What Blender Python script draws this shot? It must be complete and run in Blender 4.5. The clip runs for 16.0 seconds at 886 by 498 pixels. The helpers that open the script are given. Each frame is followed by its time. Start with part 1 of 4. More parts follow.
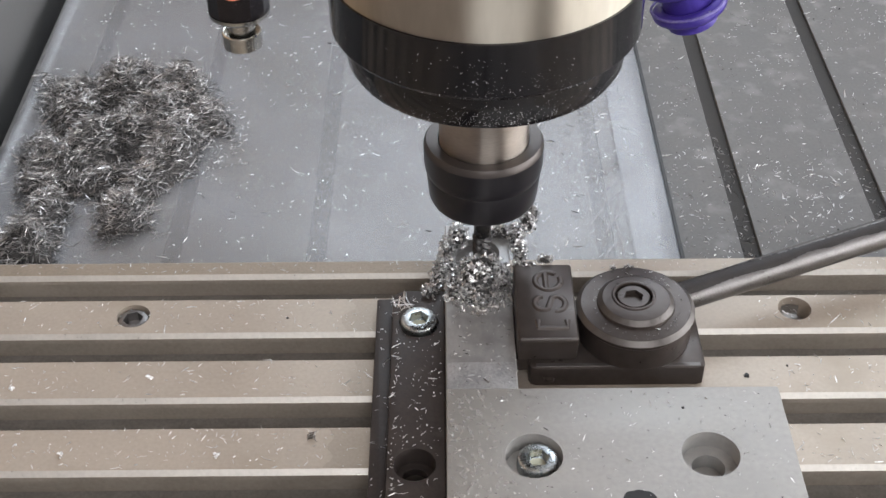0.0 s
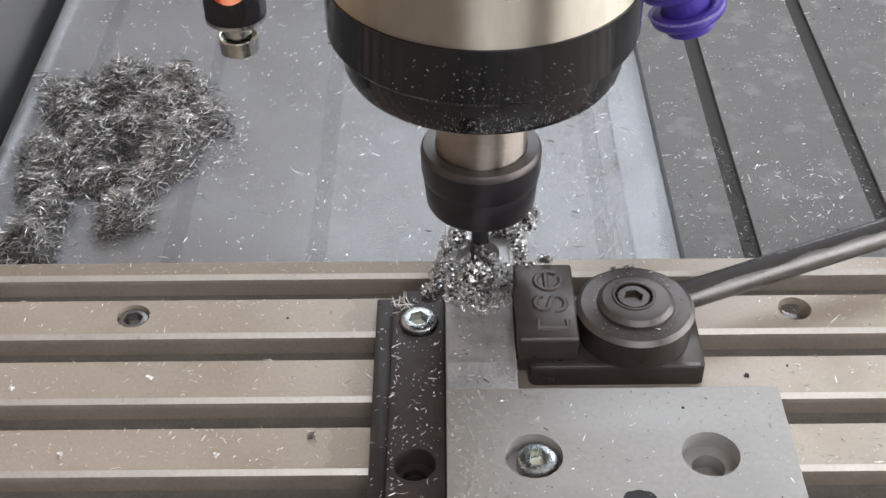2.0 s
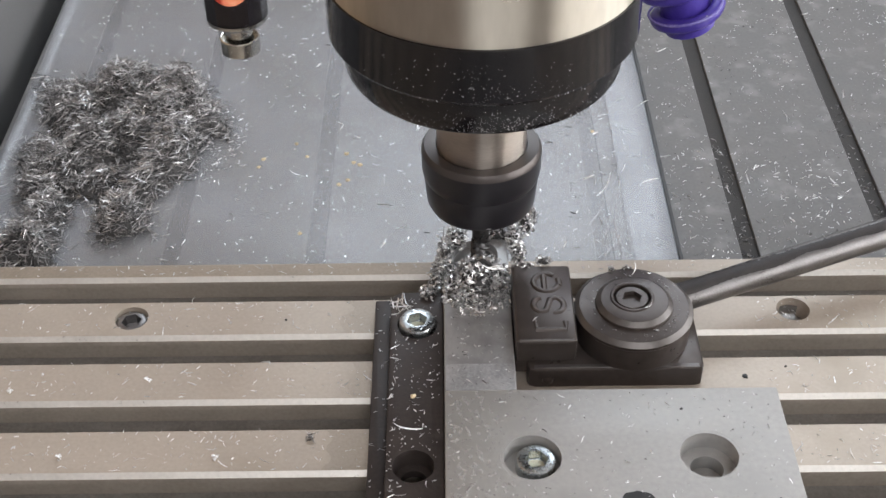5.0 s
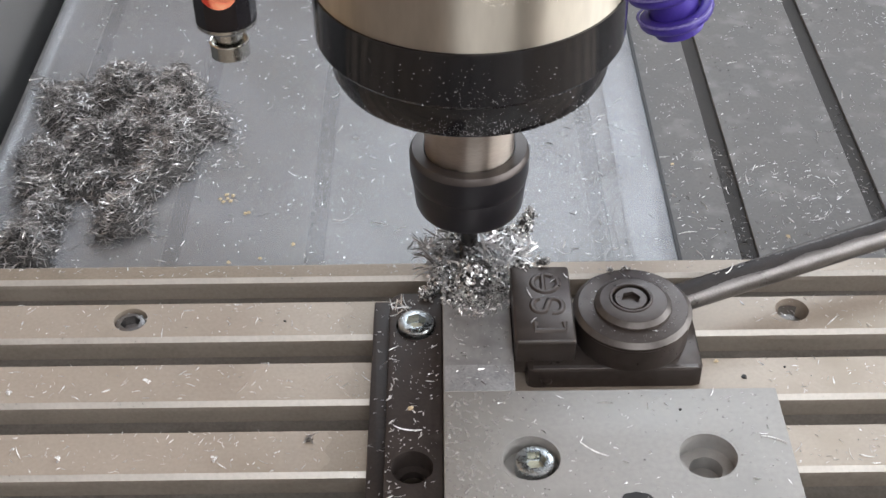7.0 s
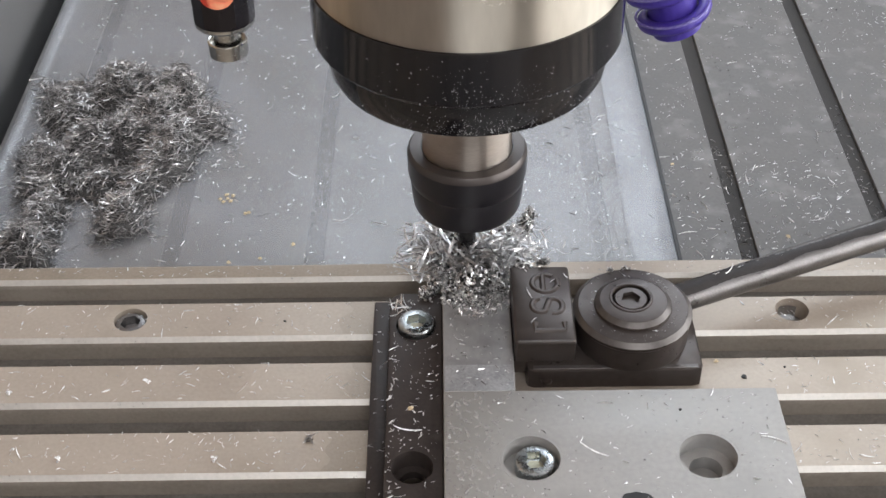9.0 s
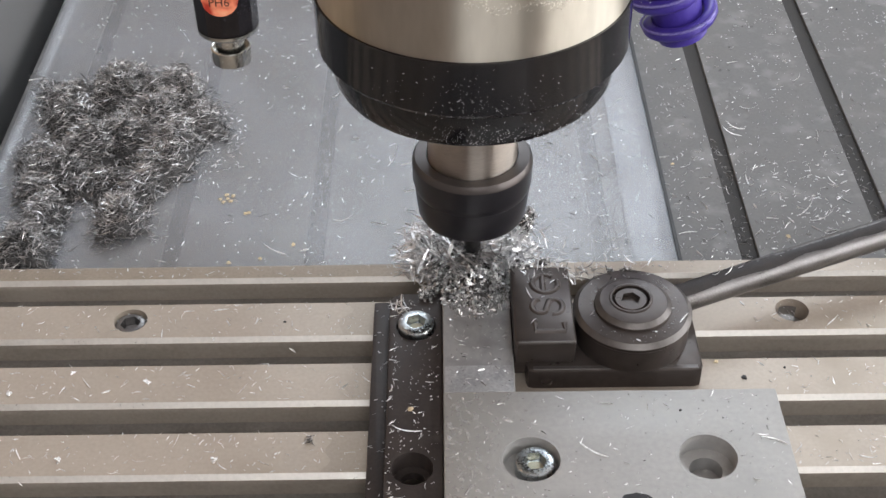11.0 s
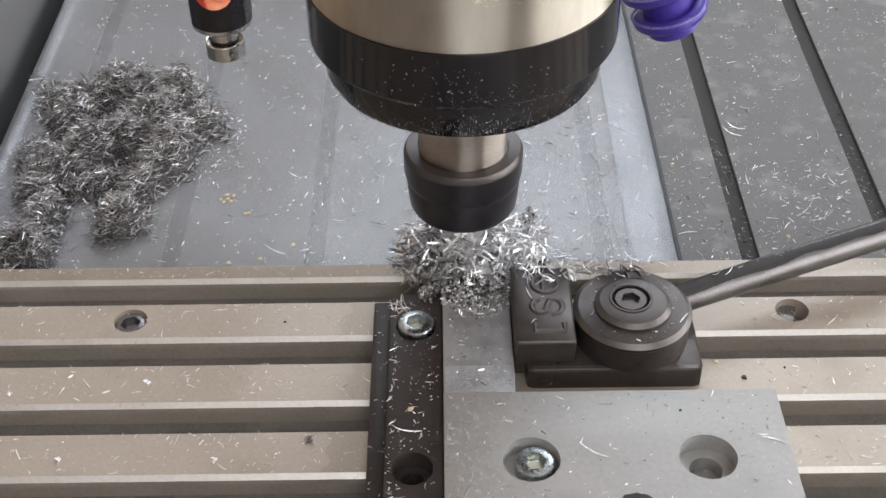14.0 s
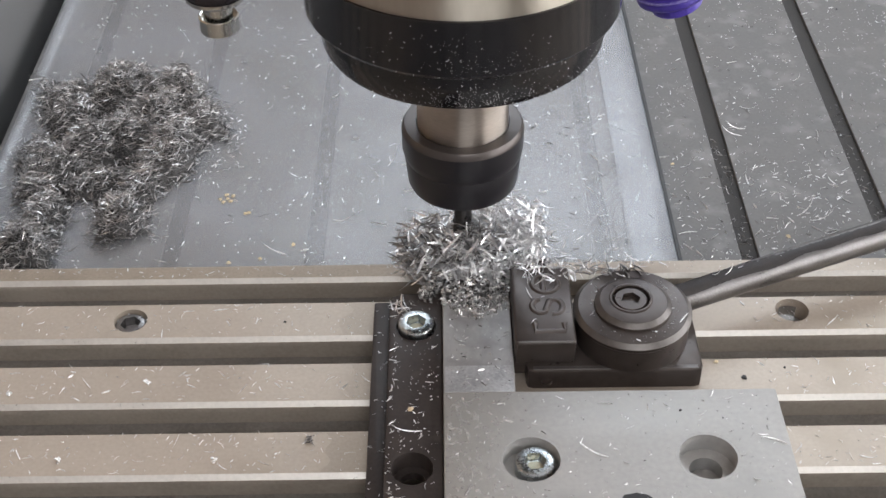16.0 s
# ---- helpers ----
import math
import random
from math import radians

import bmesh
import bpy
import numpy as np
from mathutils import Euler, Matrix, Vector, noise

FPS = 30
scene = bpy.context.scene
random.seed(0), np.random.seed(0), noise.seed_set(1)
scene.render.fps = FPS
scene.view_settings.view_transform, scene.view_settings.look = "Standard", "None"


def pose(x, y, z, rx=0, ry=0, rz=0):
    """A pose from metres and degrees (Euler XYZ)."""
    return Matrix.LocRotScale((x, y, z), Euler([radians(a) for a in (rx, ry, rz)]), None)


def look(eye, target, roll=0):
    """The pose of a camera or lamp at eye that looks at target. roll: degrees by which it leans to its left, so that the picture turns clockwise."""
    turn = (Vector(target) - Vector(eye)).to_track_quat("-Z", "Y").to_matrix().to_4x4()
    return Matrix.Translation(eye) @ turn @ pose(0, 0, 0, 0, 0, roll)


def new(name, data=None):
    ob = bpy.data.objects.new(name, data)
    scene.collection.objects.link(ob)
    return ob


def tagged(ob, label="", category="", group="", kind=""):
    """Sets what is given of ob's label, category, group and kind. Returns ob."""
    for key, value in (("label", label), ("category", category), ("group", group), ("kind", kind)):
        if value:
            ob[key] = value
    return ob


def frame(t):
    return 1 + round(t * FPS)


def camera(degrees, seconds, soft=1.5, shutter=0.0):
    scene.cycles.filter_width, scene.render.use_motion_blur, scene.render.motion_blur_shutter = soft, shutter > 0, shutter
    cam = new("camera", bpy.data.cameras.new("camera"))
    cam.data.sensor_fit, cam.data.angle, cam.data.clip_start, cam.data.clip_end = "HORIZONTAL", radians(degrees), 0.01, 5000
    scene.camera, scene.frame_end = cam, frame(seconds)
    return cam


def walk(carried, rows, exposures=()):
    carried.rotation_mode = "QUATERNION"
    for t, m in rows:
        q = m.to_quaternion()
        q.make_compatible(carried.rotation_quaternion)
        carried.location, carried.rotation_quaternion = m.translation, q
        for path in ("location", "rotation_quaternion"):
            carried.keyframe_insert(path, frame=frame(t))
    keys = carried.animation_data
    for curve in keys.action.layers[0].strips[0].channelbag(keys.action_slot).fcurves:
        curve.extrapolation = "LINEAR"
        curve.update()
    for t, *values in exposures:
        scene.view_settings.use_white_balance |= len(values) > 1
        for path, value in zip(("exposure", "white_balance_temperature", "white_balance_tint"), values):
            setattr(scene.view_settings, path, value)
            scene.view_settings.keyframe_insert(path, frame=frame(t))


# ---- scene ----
# Camera: a fixed stand that was nudged once.
cam = camera(37.65, 16.0, soft=1.5)
CAM_A = pose(0.00046, -0.28006, 0.25239, 50.111, 0.484, -0.203)
CAM_B = pose(0.00131, -0.27992, 0.25244, 50.201, 0.655, -0.339)
CAM_C = pose(0.00148, -0.27937, 0.25308, 50.097, 0.698, -0.346)
CAM_N = pose(0.00058, -0.28004, 0.25240, 50.124, 0.509, -0.223)
walk(cam, [(0.0, CAM_A), (3.8, CAM_A), (4.2, CAM_N), (6.3, CAM_B), (9.2, CAM_B), (11.3, CAM_C), (16.0, CAM_C)])

# World, daylight through two windows, exposure
world = bpy.data.worlds.new("daylight")
scene.world = world
world.use_nodes = True
sky = world.node_tree.nodes.new("ShaderNodeTexSky")
sky.sky_type, sky.sun_disc = "NISHITA", False
sky.sun_elevation, sky.sun_rotation = radians(40), radians(120)
world.node_tree.links.new(sky.outputs[0], world.node_tree.nodes["Background"].inputs[0])
world.node_tree.nodes["Background"].inputs[1].default_value = 0.10
scene.view_settings.exposure = 0.0


def window_light(name, m, sx, sy, watts, colour):
    data = bpy.data.lights.new(name, "AREA")
    data.shape, data.size, data.size_y, data.energy, data.color = "RECTANGLE", sx, sy, watts, colour
    ob = new(name, data)
    ob.matrix_world = m
    return ob


window_light("window_light_barred", look((1.72, -0.90, 0.50), (0, -0.90, 0.42)), 1.4, 1.2, 52, (0.99, 0.98, 0.99))
window_light("window_light_right", look((1.72, 0.33, 0.50), (0, 0.33, 0.42)), 0.96, 1.2, 21, (0.99, 0.98, 0.99))
window_light("window_light_back", look((0.52, 2.12, 1.75), (0.22, 0, 0.6)), 1.7, 1.0, 38, (0.83, 0.91, 1.0))
# Added fill in an unseen south opening; brightens chamfers and front faces.
window_light("fill_light_front", look((0.35, -2.12, 1.80), (0, 0, 0.1)), 1.5, 1.0, 31, (0.99, 0.985, 0.995))

# ---- materials ----


def principled(name):
    m = bpy.data.materials.new(name)
    m.use_nodes = True
    return m, m.node_tree.nodes, m.node_tree.links, m.node_tree.nodes["Principled BSDF"]


def surface(name, colour, dark, rough=0.5, metal=0.0, scale=120.0, fine=1500.0, bump=0.15, stretch=(1, 1, 1), rough_var=0.12, stain=None, stain_scale=40.0, stain_at=0.62, islands=0.0, turned=0.0, spec=0.5):
    """Colour that varies at two scales, uneven gloss, fine relief; object space in metres."""
    m, nodes, links, bsdf = principled(name)
    co = nodes.new("ShaderNodeTexCoord")
    mp = nodes.new("ShaderNodeMapping")
    mp.inputs["Scale"].default_value = stretch
    links.new(co.outputs["Object"], mp.inputs[0])
    big = nodes.new("ShaderNodeTexNoise")
    big.inputs["Scale"].default_value, big.inputs["Detail"].default_value = scale, 5
    small = nodes.new("ShaderNodeTexNoise")
    small.inputs["Scale"].default_value, small.inputs["Detail"].default_value = fine, 3
    for n in (big, small):
        links.new(mp.outputs[0], n.inputs["Vector"])
    both = nodes.new("ShaderNodeMath")
    both.operation = "MULTIPLY_ADD"
    links.new(small.outputs[0], both.inputs[0])
    both.inputs[1].default_value = 0.5
    half = nodes.new("ShaderNodeMath")
    half.operation = "MULTIPLY"
    half.inputs[1].default_value = 0.5
    links.new(big.outputs[0], half.inputs[0])
    links.new(half.outputs[0], both.inputs[2])
    ramp = nodes.new("ShaderNodeValToRGB")
    ramp.color_ramp.elements[0].position, ramp.color_ramp.elements[1].position = 0.36, 0.64
    ramp.color_ramp.elements[0].color, ramp.color_ramp.elements[1].color = (*dark, 1), (*colour, 1)
    links.new(both.outputs[0], ramp.inputs[0])
    out = ramp.outputs[0]
    if stain:
        st = nodes.new("ShaderNodeTexNoise")
        st.inputs["Scale"].default_value, st.inputs["Detail"].default_value = stain_scale, 6
        links.new(co.outputs["Object"], st.inputs["Vector"])
        sr = nodes.new("ShaderNodeValToRGB")
        sr.color_ramp.elements[0].position, sr.color_ramp.elements[1].position = stain_at - 0.08, stain_at + 0.06
        links.new(st.outputs[0], sr.inputs[0])
        mix = nodes.new("ShaderNodeMix")
        mix.data_type = "RGBA"
        links.new(sr.outputs[0], mix.inputs[0])
        links.new(out, mix.inputs[6])
        mix.inputs[7].default_value = (*stain, 1)
        out = mix.outputs[2]
    if islands:
        geo = nodes.new("ShaderNodeNewGeometry")
        hs = nodes.new("ShaderNodeHueSaturation")
        mr = nodes.new("ShaderNodeMapRange")
        mr.inputs[3].default_value, mr.inputs[4].default_value = 1 - islands, 1 + islands * 0.5
        links.new(geo.outputs["Random Per Island"], mr.inputs[0])
        links.new(mr.outputs[0], hs.inputs["Value"])
        links.new(out, hs.inputs["Color"])
        out = hs.outputs[0]
    links.new(out, bsdf.inputs["Base Color"])
    rr = nodes.new("ShaderNodeMapRange")
    rr.inputs[3].default_value, rr.inputs[4].default_value = max(0.03, rough - rough_var), min(1, rough + rough_var)
    links.new(both.outputs[0], rr.inputs[0])
    rr.inputs[1].default_value, rr.inputs[2].default_value = 0.3, 0.7
    links.new(rr.outputs[0], bsdf.inputs["Roughness"])
    bsdf.inputs["Metallic"].default_value, bsdf.inputs["Specular IOR Level"].default_value = metal, spec
    if turned:
        tg = nodes.new("ShaderNodeTangent")
        tg.direction_type, tg.axis = "RADIAL", "Z"
        links.new(tg.outputs[0], bsdf.inputs["Tangent"])
        bsdf.inputs["Anisotropic"].default_value, bsdf.inputs["Anisotropic Rotation"].default_value = turned, 0.25
    if bump:
        bp = nodes.new("ShaderNodeBump")
        bp.inputs["Strength"].default_value, bp.inputs["Distance"].default_value = bump, 0.0004
        links.new(small.outputs[0], bp.inputs["Height"])
        links.new(bp.outputs[0], bsdf.inputs["Normal"])
    return m


ANODISED = surface("anodised_aluminium", (0.465, 0.403, 0.337), (0.393, 0.338, 0.280), 0.48, 0.30, 40, 900, 0.04, stain=(0.36, 0.305, 0.24), stain_scale=26, stain_at=0.62)
EDGE = surface("pale_rib_edge", (0.54, 0.515, 0.475), (0.45, 0.43, 0.395), 0.36, 0.35, 60, 900, 0.03)
# Recess floors: darker copy of the aluminium, shade put into the colour.
RECESS_SHADE = surface("shaded_recess_floor", (0.27, 0.25, 0.23), (0.19, 0.174, 0.16), 0.45, 0.2, 90, 1200, 0.15)
RIB_BROWN = surface("brown_rib_strip", (0.34, 0.285, 0.225), (0.235, 0.193, 0.148), 0.5, 0.2, 60, 1200, 0.12)
# Rib walls in the slots: anodised colour darkened for shade.
SLOT_WALL = surface("shaded_slot_wall", (0.37, 0.328, 0.28), (0.285, 0.25, 0.212), 0.5, 0.25, 50, 900, 0.08)
RIB_STAIN = surface("light_rib_dirt", (0.43, 0.375, 0.312), (0.355, 0.305, 0.248), 0.5, 0.25, 60, 1200, 0.1)
BED = surface("bed_aluminium", (0.164, 0.160, 0.156), (0.114, 0.111, 0.108), 0.56, 0.10, 45, 800, 0.08, stain=(0.20, 0.196, 0.191), stain_scale=120, stain_at=0.62, spec=0.45)
# Deep-slot shade is put into this colour; the slots are modelled shallow.
BED_SHADE = surface("shaded_bed_slot", (0.060, 0.058, 0.055), (0.040, 0.038, 0.037), 0.8, 0.0, 300, 2000, 0.2)
PLATE = surface("bead_blasted_aluminium", (0.402, 0.394, 0.379), (0.326, 0.319, 0.307), 0.50, 0.25, 34, 700, 0.05, stain=(0.35, 0.345, 0.331), stain_scale=60, stain_at=0.6)
BLACK_OXIDE = surface("blackened_steel", (0.050, 0.040, 0.036), (0.032, 0.025, 0.023), 0.48, 0.0, 140, 1200, 0.08, stain=(0.070, 0.059, 0.054), stain_scale=110, stain_at=0.66, spec=0.32)
CLAMP_STEEL = surface("worn_dark_steel", (0.070, 0.056, 0.050), (0.047, 0.037, 0.032), 0.33, 0.42, 60, 420, 0.03, stain=(0.084, 0.071, 0.065), stain_scale=45, stain_at=0.60, rough_var=0.09, spec=0.42)
# Lighter clamp steel for edge highlights that are put into the colour.
CLAMP_HIGHLIGHT = surface("highlight_steel", (0.140, 0.128, 0.121), (0.100, 0.091, 0.086), 0.40, 0.6, 120, 800, 0)
HANDLE_STEEL = surface("handle_steel", (0.25, 0.242, 0.24), (0.165, 0.158, 0.156), 0.36, 0.9, 120, 1500, 0.06, stretch=(1, 3, 1))
# Black scale; its darkness also stands for the reflection on the lever's top.
LEVER_TOP_DARK = surface("dark_lever_top", (0.035, 0.029, 0.027), (0.018, 0.015, 0.014), 0.6, 0.1, 300, 1800, 0.3)
WORK = surface("raw_aluminium", (0.44, 0.435, 0.43), (0.35, 0.347, 0.345), 0.44, 0.45, 110, 1200, 0.08, stretch=(1, 0.4, 1), stain=(0.29, 0.285, 0.28), stain_scale=70, stain_at=0.6)
FROSTED = surface("frosted_aluminium", (0.52, 0.52, 0.525), (0.33, 0.33, 0.335), 0.46, 0.5, 160, 1500, 0.3)
SPINDLE = surface("turned_steel", (0.60, 0.558, 0.478), (0.47, 0.434, 0.366), 0.43, 1.0, 26, 260, 0, stretch=(1, 1, 0.25), rough_var=0.05, turned=1.0)
SHAFT = surface("ground_shaft", (0.50, 0.45, 0.40), (0.42, 0.375, 0.33), 0.36, 1.0, 60, 600, 0, stretch=(1, 1, 4.0), rough_var=0.06, turned=0.95)
RING_BLACK = surface("black_anodised_ring", (0.0052, 0.0046, 0.0068), (0.0036, 0.0032, 0.0046), 0.15, 0.0, 30, 300, 0, rough_var=0.03, turned=0.65, spec=0.7)
SPLASH = surface("dried_splash", (0.80, 0.77, 0.69), (0.66, 0.62, 0.53), 0.7, 0.0, 500, 3000, 0.2)
PURPLE_DUSTY = surface("dusty_purple_plastic", (0.26, 0.23, 0.50), (0.10, 0.07, 0.38), 0.5, 0.0, 200, 1500, 0.1)
NUT_BLACK = surface("black_nut", (0.0165, 0.0155, 0.0185), (0.0125, 0.0115, 0.0140), 0.31, 0.0, 40, 200, 0, rough_var=0.03)
# Lighter than the nut: the sheen on its upper face, as colour.
NUT_LIP = surface("nut_lip_sheen", (0.095, 0.083, 0.078), (0.075, 0.065, 0.061), 0.34, 0.6, 20, 120, 0, rough_var=0.03)
CUTTER = surface("carbide", (0.07, 0.068, 0.068), (0.04, 0.038, 0.038), 0.3, 0.8, 200, 900, 0.05)
LOOSE = surface("loose_chip_metal", (0.97, 0.97, 0.97), (0.86, 0.86, 0.86), 0.30, 0.30, 900, 4000, 0.1, islands=0.4)
ZINC = surface("zinc_plated_steel", (0.52, 0.55, 0.56), (0.40, 0.42, 0.43), 0.29, 1.0, 260, 1600, 0.08)
ZINC_YELLOW = surface("socket_zinc", (0.62, 0.60, 0.47), (0.44, 0.43, 0.34), 0.4, 0.9, 400, 2500, 0.1)
DARK_HOLE = surface("dark_bore", (0.05, 0.048, 0.046), (0.03, 0.03, 0.03), 0.6, 0.4, 300, 1500, 0.2)
CHIP = surface("aluminium_chip", (0.97, 0.97, 0.98), (0.84, 0.84, 0.85), 0.36, 0.78, 900, 4000, 0.10, islands=0.28)
CHIP_DULL = surface("matted_chip", (0.60, 0.585, 0.58), (0.34, 0.33, 0.325), 0.36, 0.75, 500, 4000, 0.12, islands=0.75)
GRIT = surface("fine_swarf", (0.90, 0.90, 0.90), (0.66, 0.655, 0.65), 0.28, 0.85, 700, 4000, 0.12, islands=0.42)
# Near-black filler colour: the shade in the gaps between chips.
SWARF_SHADE = surface("shaded_swarf", (0.10, 0.097, 0.095), (0.035, 0.033, 0.032), 0.6, 0.3, 500, 1500, 0.5)
PURPLE = surface("purple_plastic", (0.070, 0.043, 0.34), (0.052, 0.030, 0.27), 0.40, 0.0, 120, 900, 0.05, stain=(0.15, 0.12, 0.42), stain_scale=90, stain_at=0.66)
LAMP_BLACK = surface("lamp_housing", (0.012, 0.009, 0.012), (0.008, 0.006, 0.008), 0.22, 0.0, 100, 900, 0.02)
LAMP_STEEL = surface("lamp_steel", (0.58, 0.57, 0.53), (0.50, 0.49, 0.46), 0.2, 1.0, 100, 900, 0.03)
CRUMB = surface("pale_crumb", (0.74, 0.65, 0.48), (0.62, 0.48, 0.26), 0.8, 0.0, 500, 3000, 0.2)
PAINT_DARK = surface("grey_painted_steel", (0.15, 0.15, 0.152), (0.125, 0.125, 0.127), 0.5, 0.0, 30, 900, 0.05)
PAINT_WALL = surface("wall_paint", (0.62, 0.595, 0.575), (0.56, 0.535, 0.52), 0.8, 0.0, 3, 60, 0.05)
PAINT_CEIL = surface("ceiling_paint", (0.78, 0.76, 0.75), (0.74, 0.72, 0.71), 0.85, 0.0, 3, 60, 0.05)
# Dark warm colour that limits the bounce from the unseen west wall.
PAINT_LOW_BOUNCE = surface("low_bounce_paint", (0.25, 0.205, 0.185), (0.21, 0.172, 0.155), 0.8, 0.0, 3, 60, 0.05)
WOOD = surface("bench_wood", (0.32, 0.23, 0.15), (0.23, 0.165, 0.11), 0.55, 0.0, 8, 90, 0.1, stretch=(1, 8, 8))
WOOD_WALL = surface("orange_brown_wood", (0.50, 0.36, 0.235), (0.40, 0.275, 0.175), 0.45, 0.0, 6, 80, 0.1, stretch=(1, 1, 8))
CONCRETE = surface("floor_concrete", (0.30, 0.29, 0.28), (0.24, 0.23, 0.22), 0.7, 0.0, 4, 120, 0.2)
INK = surface("black_ink", (0.015, 0.014, 0.014), (0.010, 0.010, 0.010), 0.5, 0.0, 400, 3000, 0.1)

# clear milky plastic sheet
SHEET, _n, _l, _b = principled("milky_plastic")
_t = _n.new("ShaderNodeTexCoord")
_w = _n.new("ShaderNodeTexNoise")
_w.inputs["Scale"].default_value, _w.inputs["Detail"].default_value = 22, 3
_l.new(_t.outputs["Object"], _w.inputs["Vector"])
_r = _n.new("ShaderNodeMapRange")
_r.inputs[3].default_value, _r.inputs[4].default_value = 0.19, 0.28
_l.new(_w.outputs[0], _r.inputs[0])
_l.new(_r.outputs[0], _b.inputs["Alpha"])
_p = _n.new("ShaderNodeBump")
_p.inputs["Strength"].default_value, _p.inputs["Distance"].default_value = 0.18, 0.0015
_l.new(_w.outputs[0], _p.inputs["Height"])
_l.new(_p.outputs[0], _b.inputs["Normal"])
_c = _n.new("ShaderNodeTexNoise")
_c.inputs["Scale"].default_value, _c.inputs["Detail"].default_value = 38, 7
_l.new(_t.outputs["Object"], _c.inputs["Vector"])
_d = _n.new("ShaderNodeValToRGB")
_d.color_ramp.elements[0].position, _d.color_ramp.elements[1].position = 0.35, 0.65
_d.color_ramp.elements[0].color, _d.color_ramp.elements[1].color = (0.49, 0.493, 0.505, 1), (0.58, 0.60, 0.645, 1)
_l.new(_c.outputs[0], _d.inputs[0])
_l.new(_d.outputs[0], _b.inputs["Base Color"])
_b.inputs["Roughness"].default_value, _b.inputs["Specular IOR Level"].default_value = 0.5, 0.0
_g = _n.new("ShaderNodeBsdfGlossy")
_g.inputs["Roughness"].default_value = 0.27
_l.new(_p.outputs[0], _g.inputs["Normal"])
_f = _n.new("ShaderNodeFresnel")
_f.inputs["IOR"].default_value = 1.45
_m = _n.new("ShaderNodeMath")
_m.operation = "MULTIPLY"
_m.inputs[1].default_value = 0.095
_l.new(_f.outputs[0], _m.inputs[0])
_x = _n.new("ShaderNodeMixShader")
_l.new(_m.outputs[0], _x.inputs[0])
_l.new(_b.outputs[0], _x.inputs[1])
_l.new(_g.outputs[0], _x.inputs[2])
_l.new(_x.outputs[0], _n["Material Output"].inputs["Surface"])

FOLD, _n, _l, _b = principled("milky_plastic_double")
_t = _n.new("ShaderNodeTexCoord")
_w = _n.new("ShaderNodeTexNoise")
_w.inputs["Scale"].default_value, _w.inputs["Detail"].default_value = 35, 4
_l.new(_t.outputs["Object"], _w.inputs["Vector"])
_r = _n.new("ShaderNodeMapRange")
_r.inputs[3].default_value, _r.inputs[4].default_value = 0.06, 0.22
_l.new(_w.outputs[0], _r.inputs[0])
_l.new(_r.outputs[0], _b.inputs["Alpha"])
_b.inputs["Base Color"].default_value = (0.76, 0.82, 0.90, 1)
_b.inputs["Roughness"].default_value = 0.22

WRINKLE, _n, _l, _b = principled("milky_plastic_wrinkle")
_b.inputs["Base Color"].default_value = (0.80, 0.83, 0.87, 1)
_b.inputs["Roughness"].default_value, _b.inputs["Alpha"].default_value = 0.25, 0.22

DROP, _n, _l, _b = principled("coolant_drop")
_b.inputs["Base Color"].default_value = (0.66, 0.65, 0.63, 1)
_b.inputs["Roughness"].default_value, _b.inputs["IOR"].default_value = 0.06, 1.36
_b.inputs["Alpha"].default_value = 0.2

GLOW, _n, _l, _b = principled("red_glow_label")
_t = _n.new("ShaderNodeTexCoord")
_w = _n.new("ShaderNodeTexNoise")
_w.inputs["Scale"].default_value = 260
_l.new(_t.outputs["Object"], _w.inputs["Vector"])
_r = _n.new("ShaderNodeValToRGB")
_r.color_ramp.elements[0].position, _r.color_ramp.elements[1].position = 0.35, 0.7
_r.color_ramp.elements[0].color, _r.color_ramp.elements[1].color = (0.36, 0.03, 0.015, 1), (0.95, 0.36, 0.20, 1)
_l.new(_w.outputs[0], _r.inputs[0])
_l.new(_r.outputs[0], _b.inputs["Base Color"])
_l.new(_r.outputs[0], _b.inputs["Emission Color"])
_b.inputs["Emission Strength"].default_value = 0.38
_b.inputs["Roughness"].default_value = 0.4

# ---- mesh helpers: all sizes below in millimetres ----
MM = 0.001


def finish(name, verts, faces, material, parent=None, label="", smooth=False):
    me = bpy.data.meshes.new(name)
    me.from_pydata([(x * MM, y * MM, z * MM) for x, y, z in verts], [], faces)
    me.materials.append(material)
    if smooth:
        me.polygons.foreach_set("use_smooth", [True] * len(me.polygons))
    me.update()
    ob = new(name, me)
    if parent:
        ob.parent = parent
    return tagged(ob, label)


def part(name, bm, material, parent=None, label="", smooth=True):
    bmesh.ops.recalc_face_normals(bm, faces=bm.faces)
    for v in bm.verts:
        v.co *= MM
    me = bpy.data.meshes.new(name)
    bm.to_mesh(me)
    bm.free()
    me.materials.append(material)
    if smooth:
        me.polygons.foreach_set("use_smooth", [True] * len(me.polygons))
        me.set_sharp_from_angle(angle=radians(26.5))
    ob = new(name, me)
    if parent:
        ob.parent = parent
    return tagged(ob, label)


def thing(name, label, category, group="", kind=""):
    ob = new(name)
    ob.empty_display_size = 0.005
    return tagged(ob, label, category, group, kind)


def box(x0, x1, y0, y1, z0, z1, bevel=0.0, segments=2, only=None):
    bm = bmesh.new()
    bmesh.ops.create_cube(bm, size=1, matrix=Matrix.LocRotScale(((x0 + x1) / 2, (y0 + y1) / 2, (z0 + z1) / 2), None, (x1 - x0, y1 - y0, z1 - z0)))
    if bevel:
        edges = [e for e in bm.edges if only is None or only(e)]
        bmesh.ops.bevel(bm, geom=edges, offset=bevel, segments=segments, profile=0.5, affect="EDGES")
    return bm


def upright(e):
    return abs((e.verts[0].co - e.verts[1].co).normalized().z) > 0.9


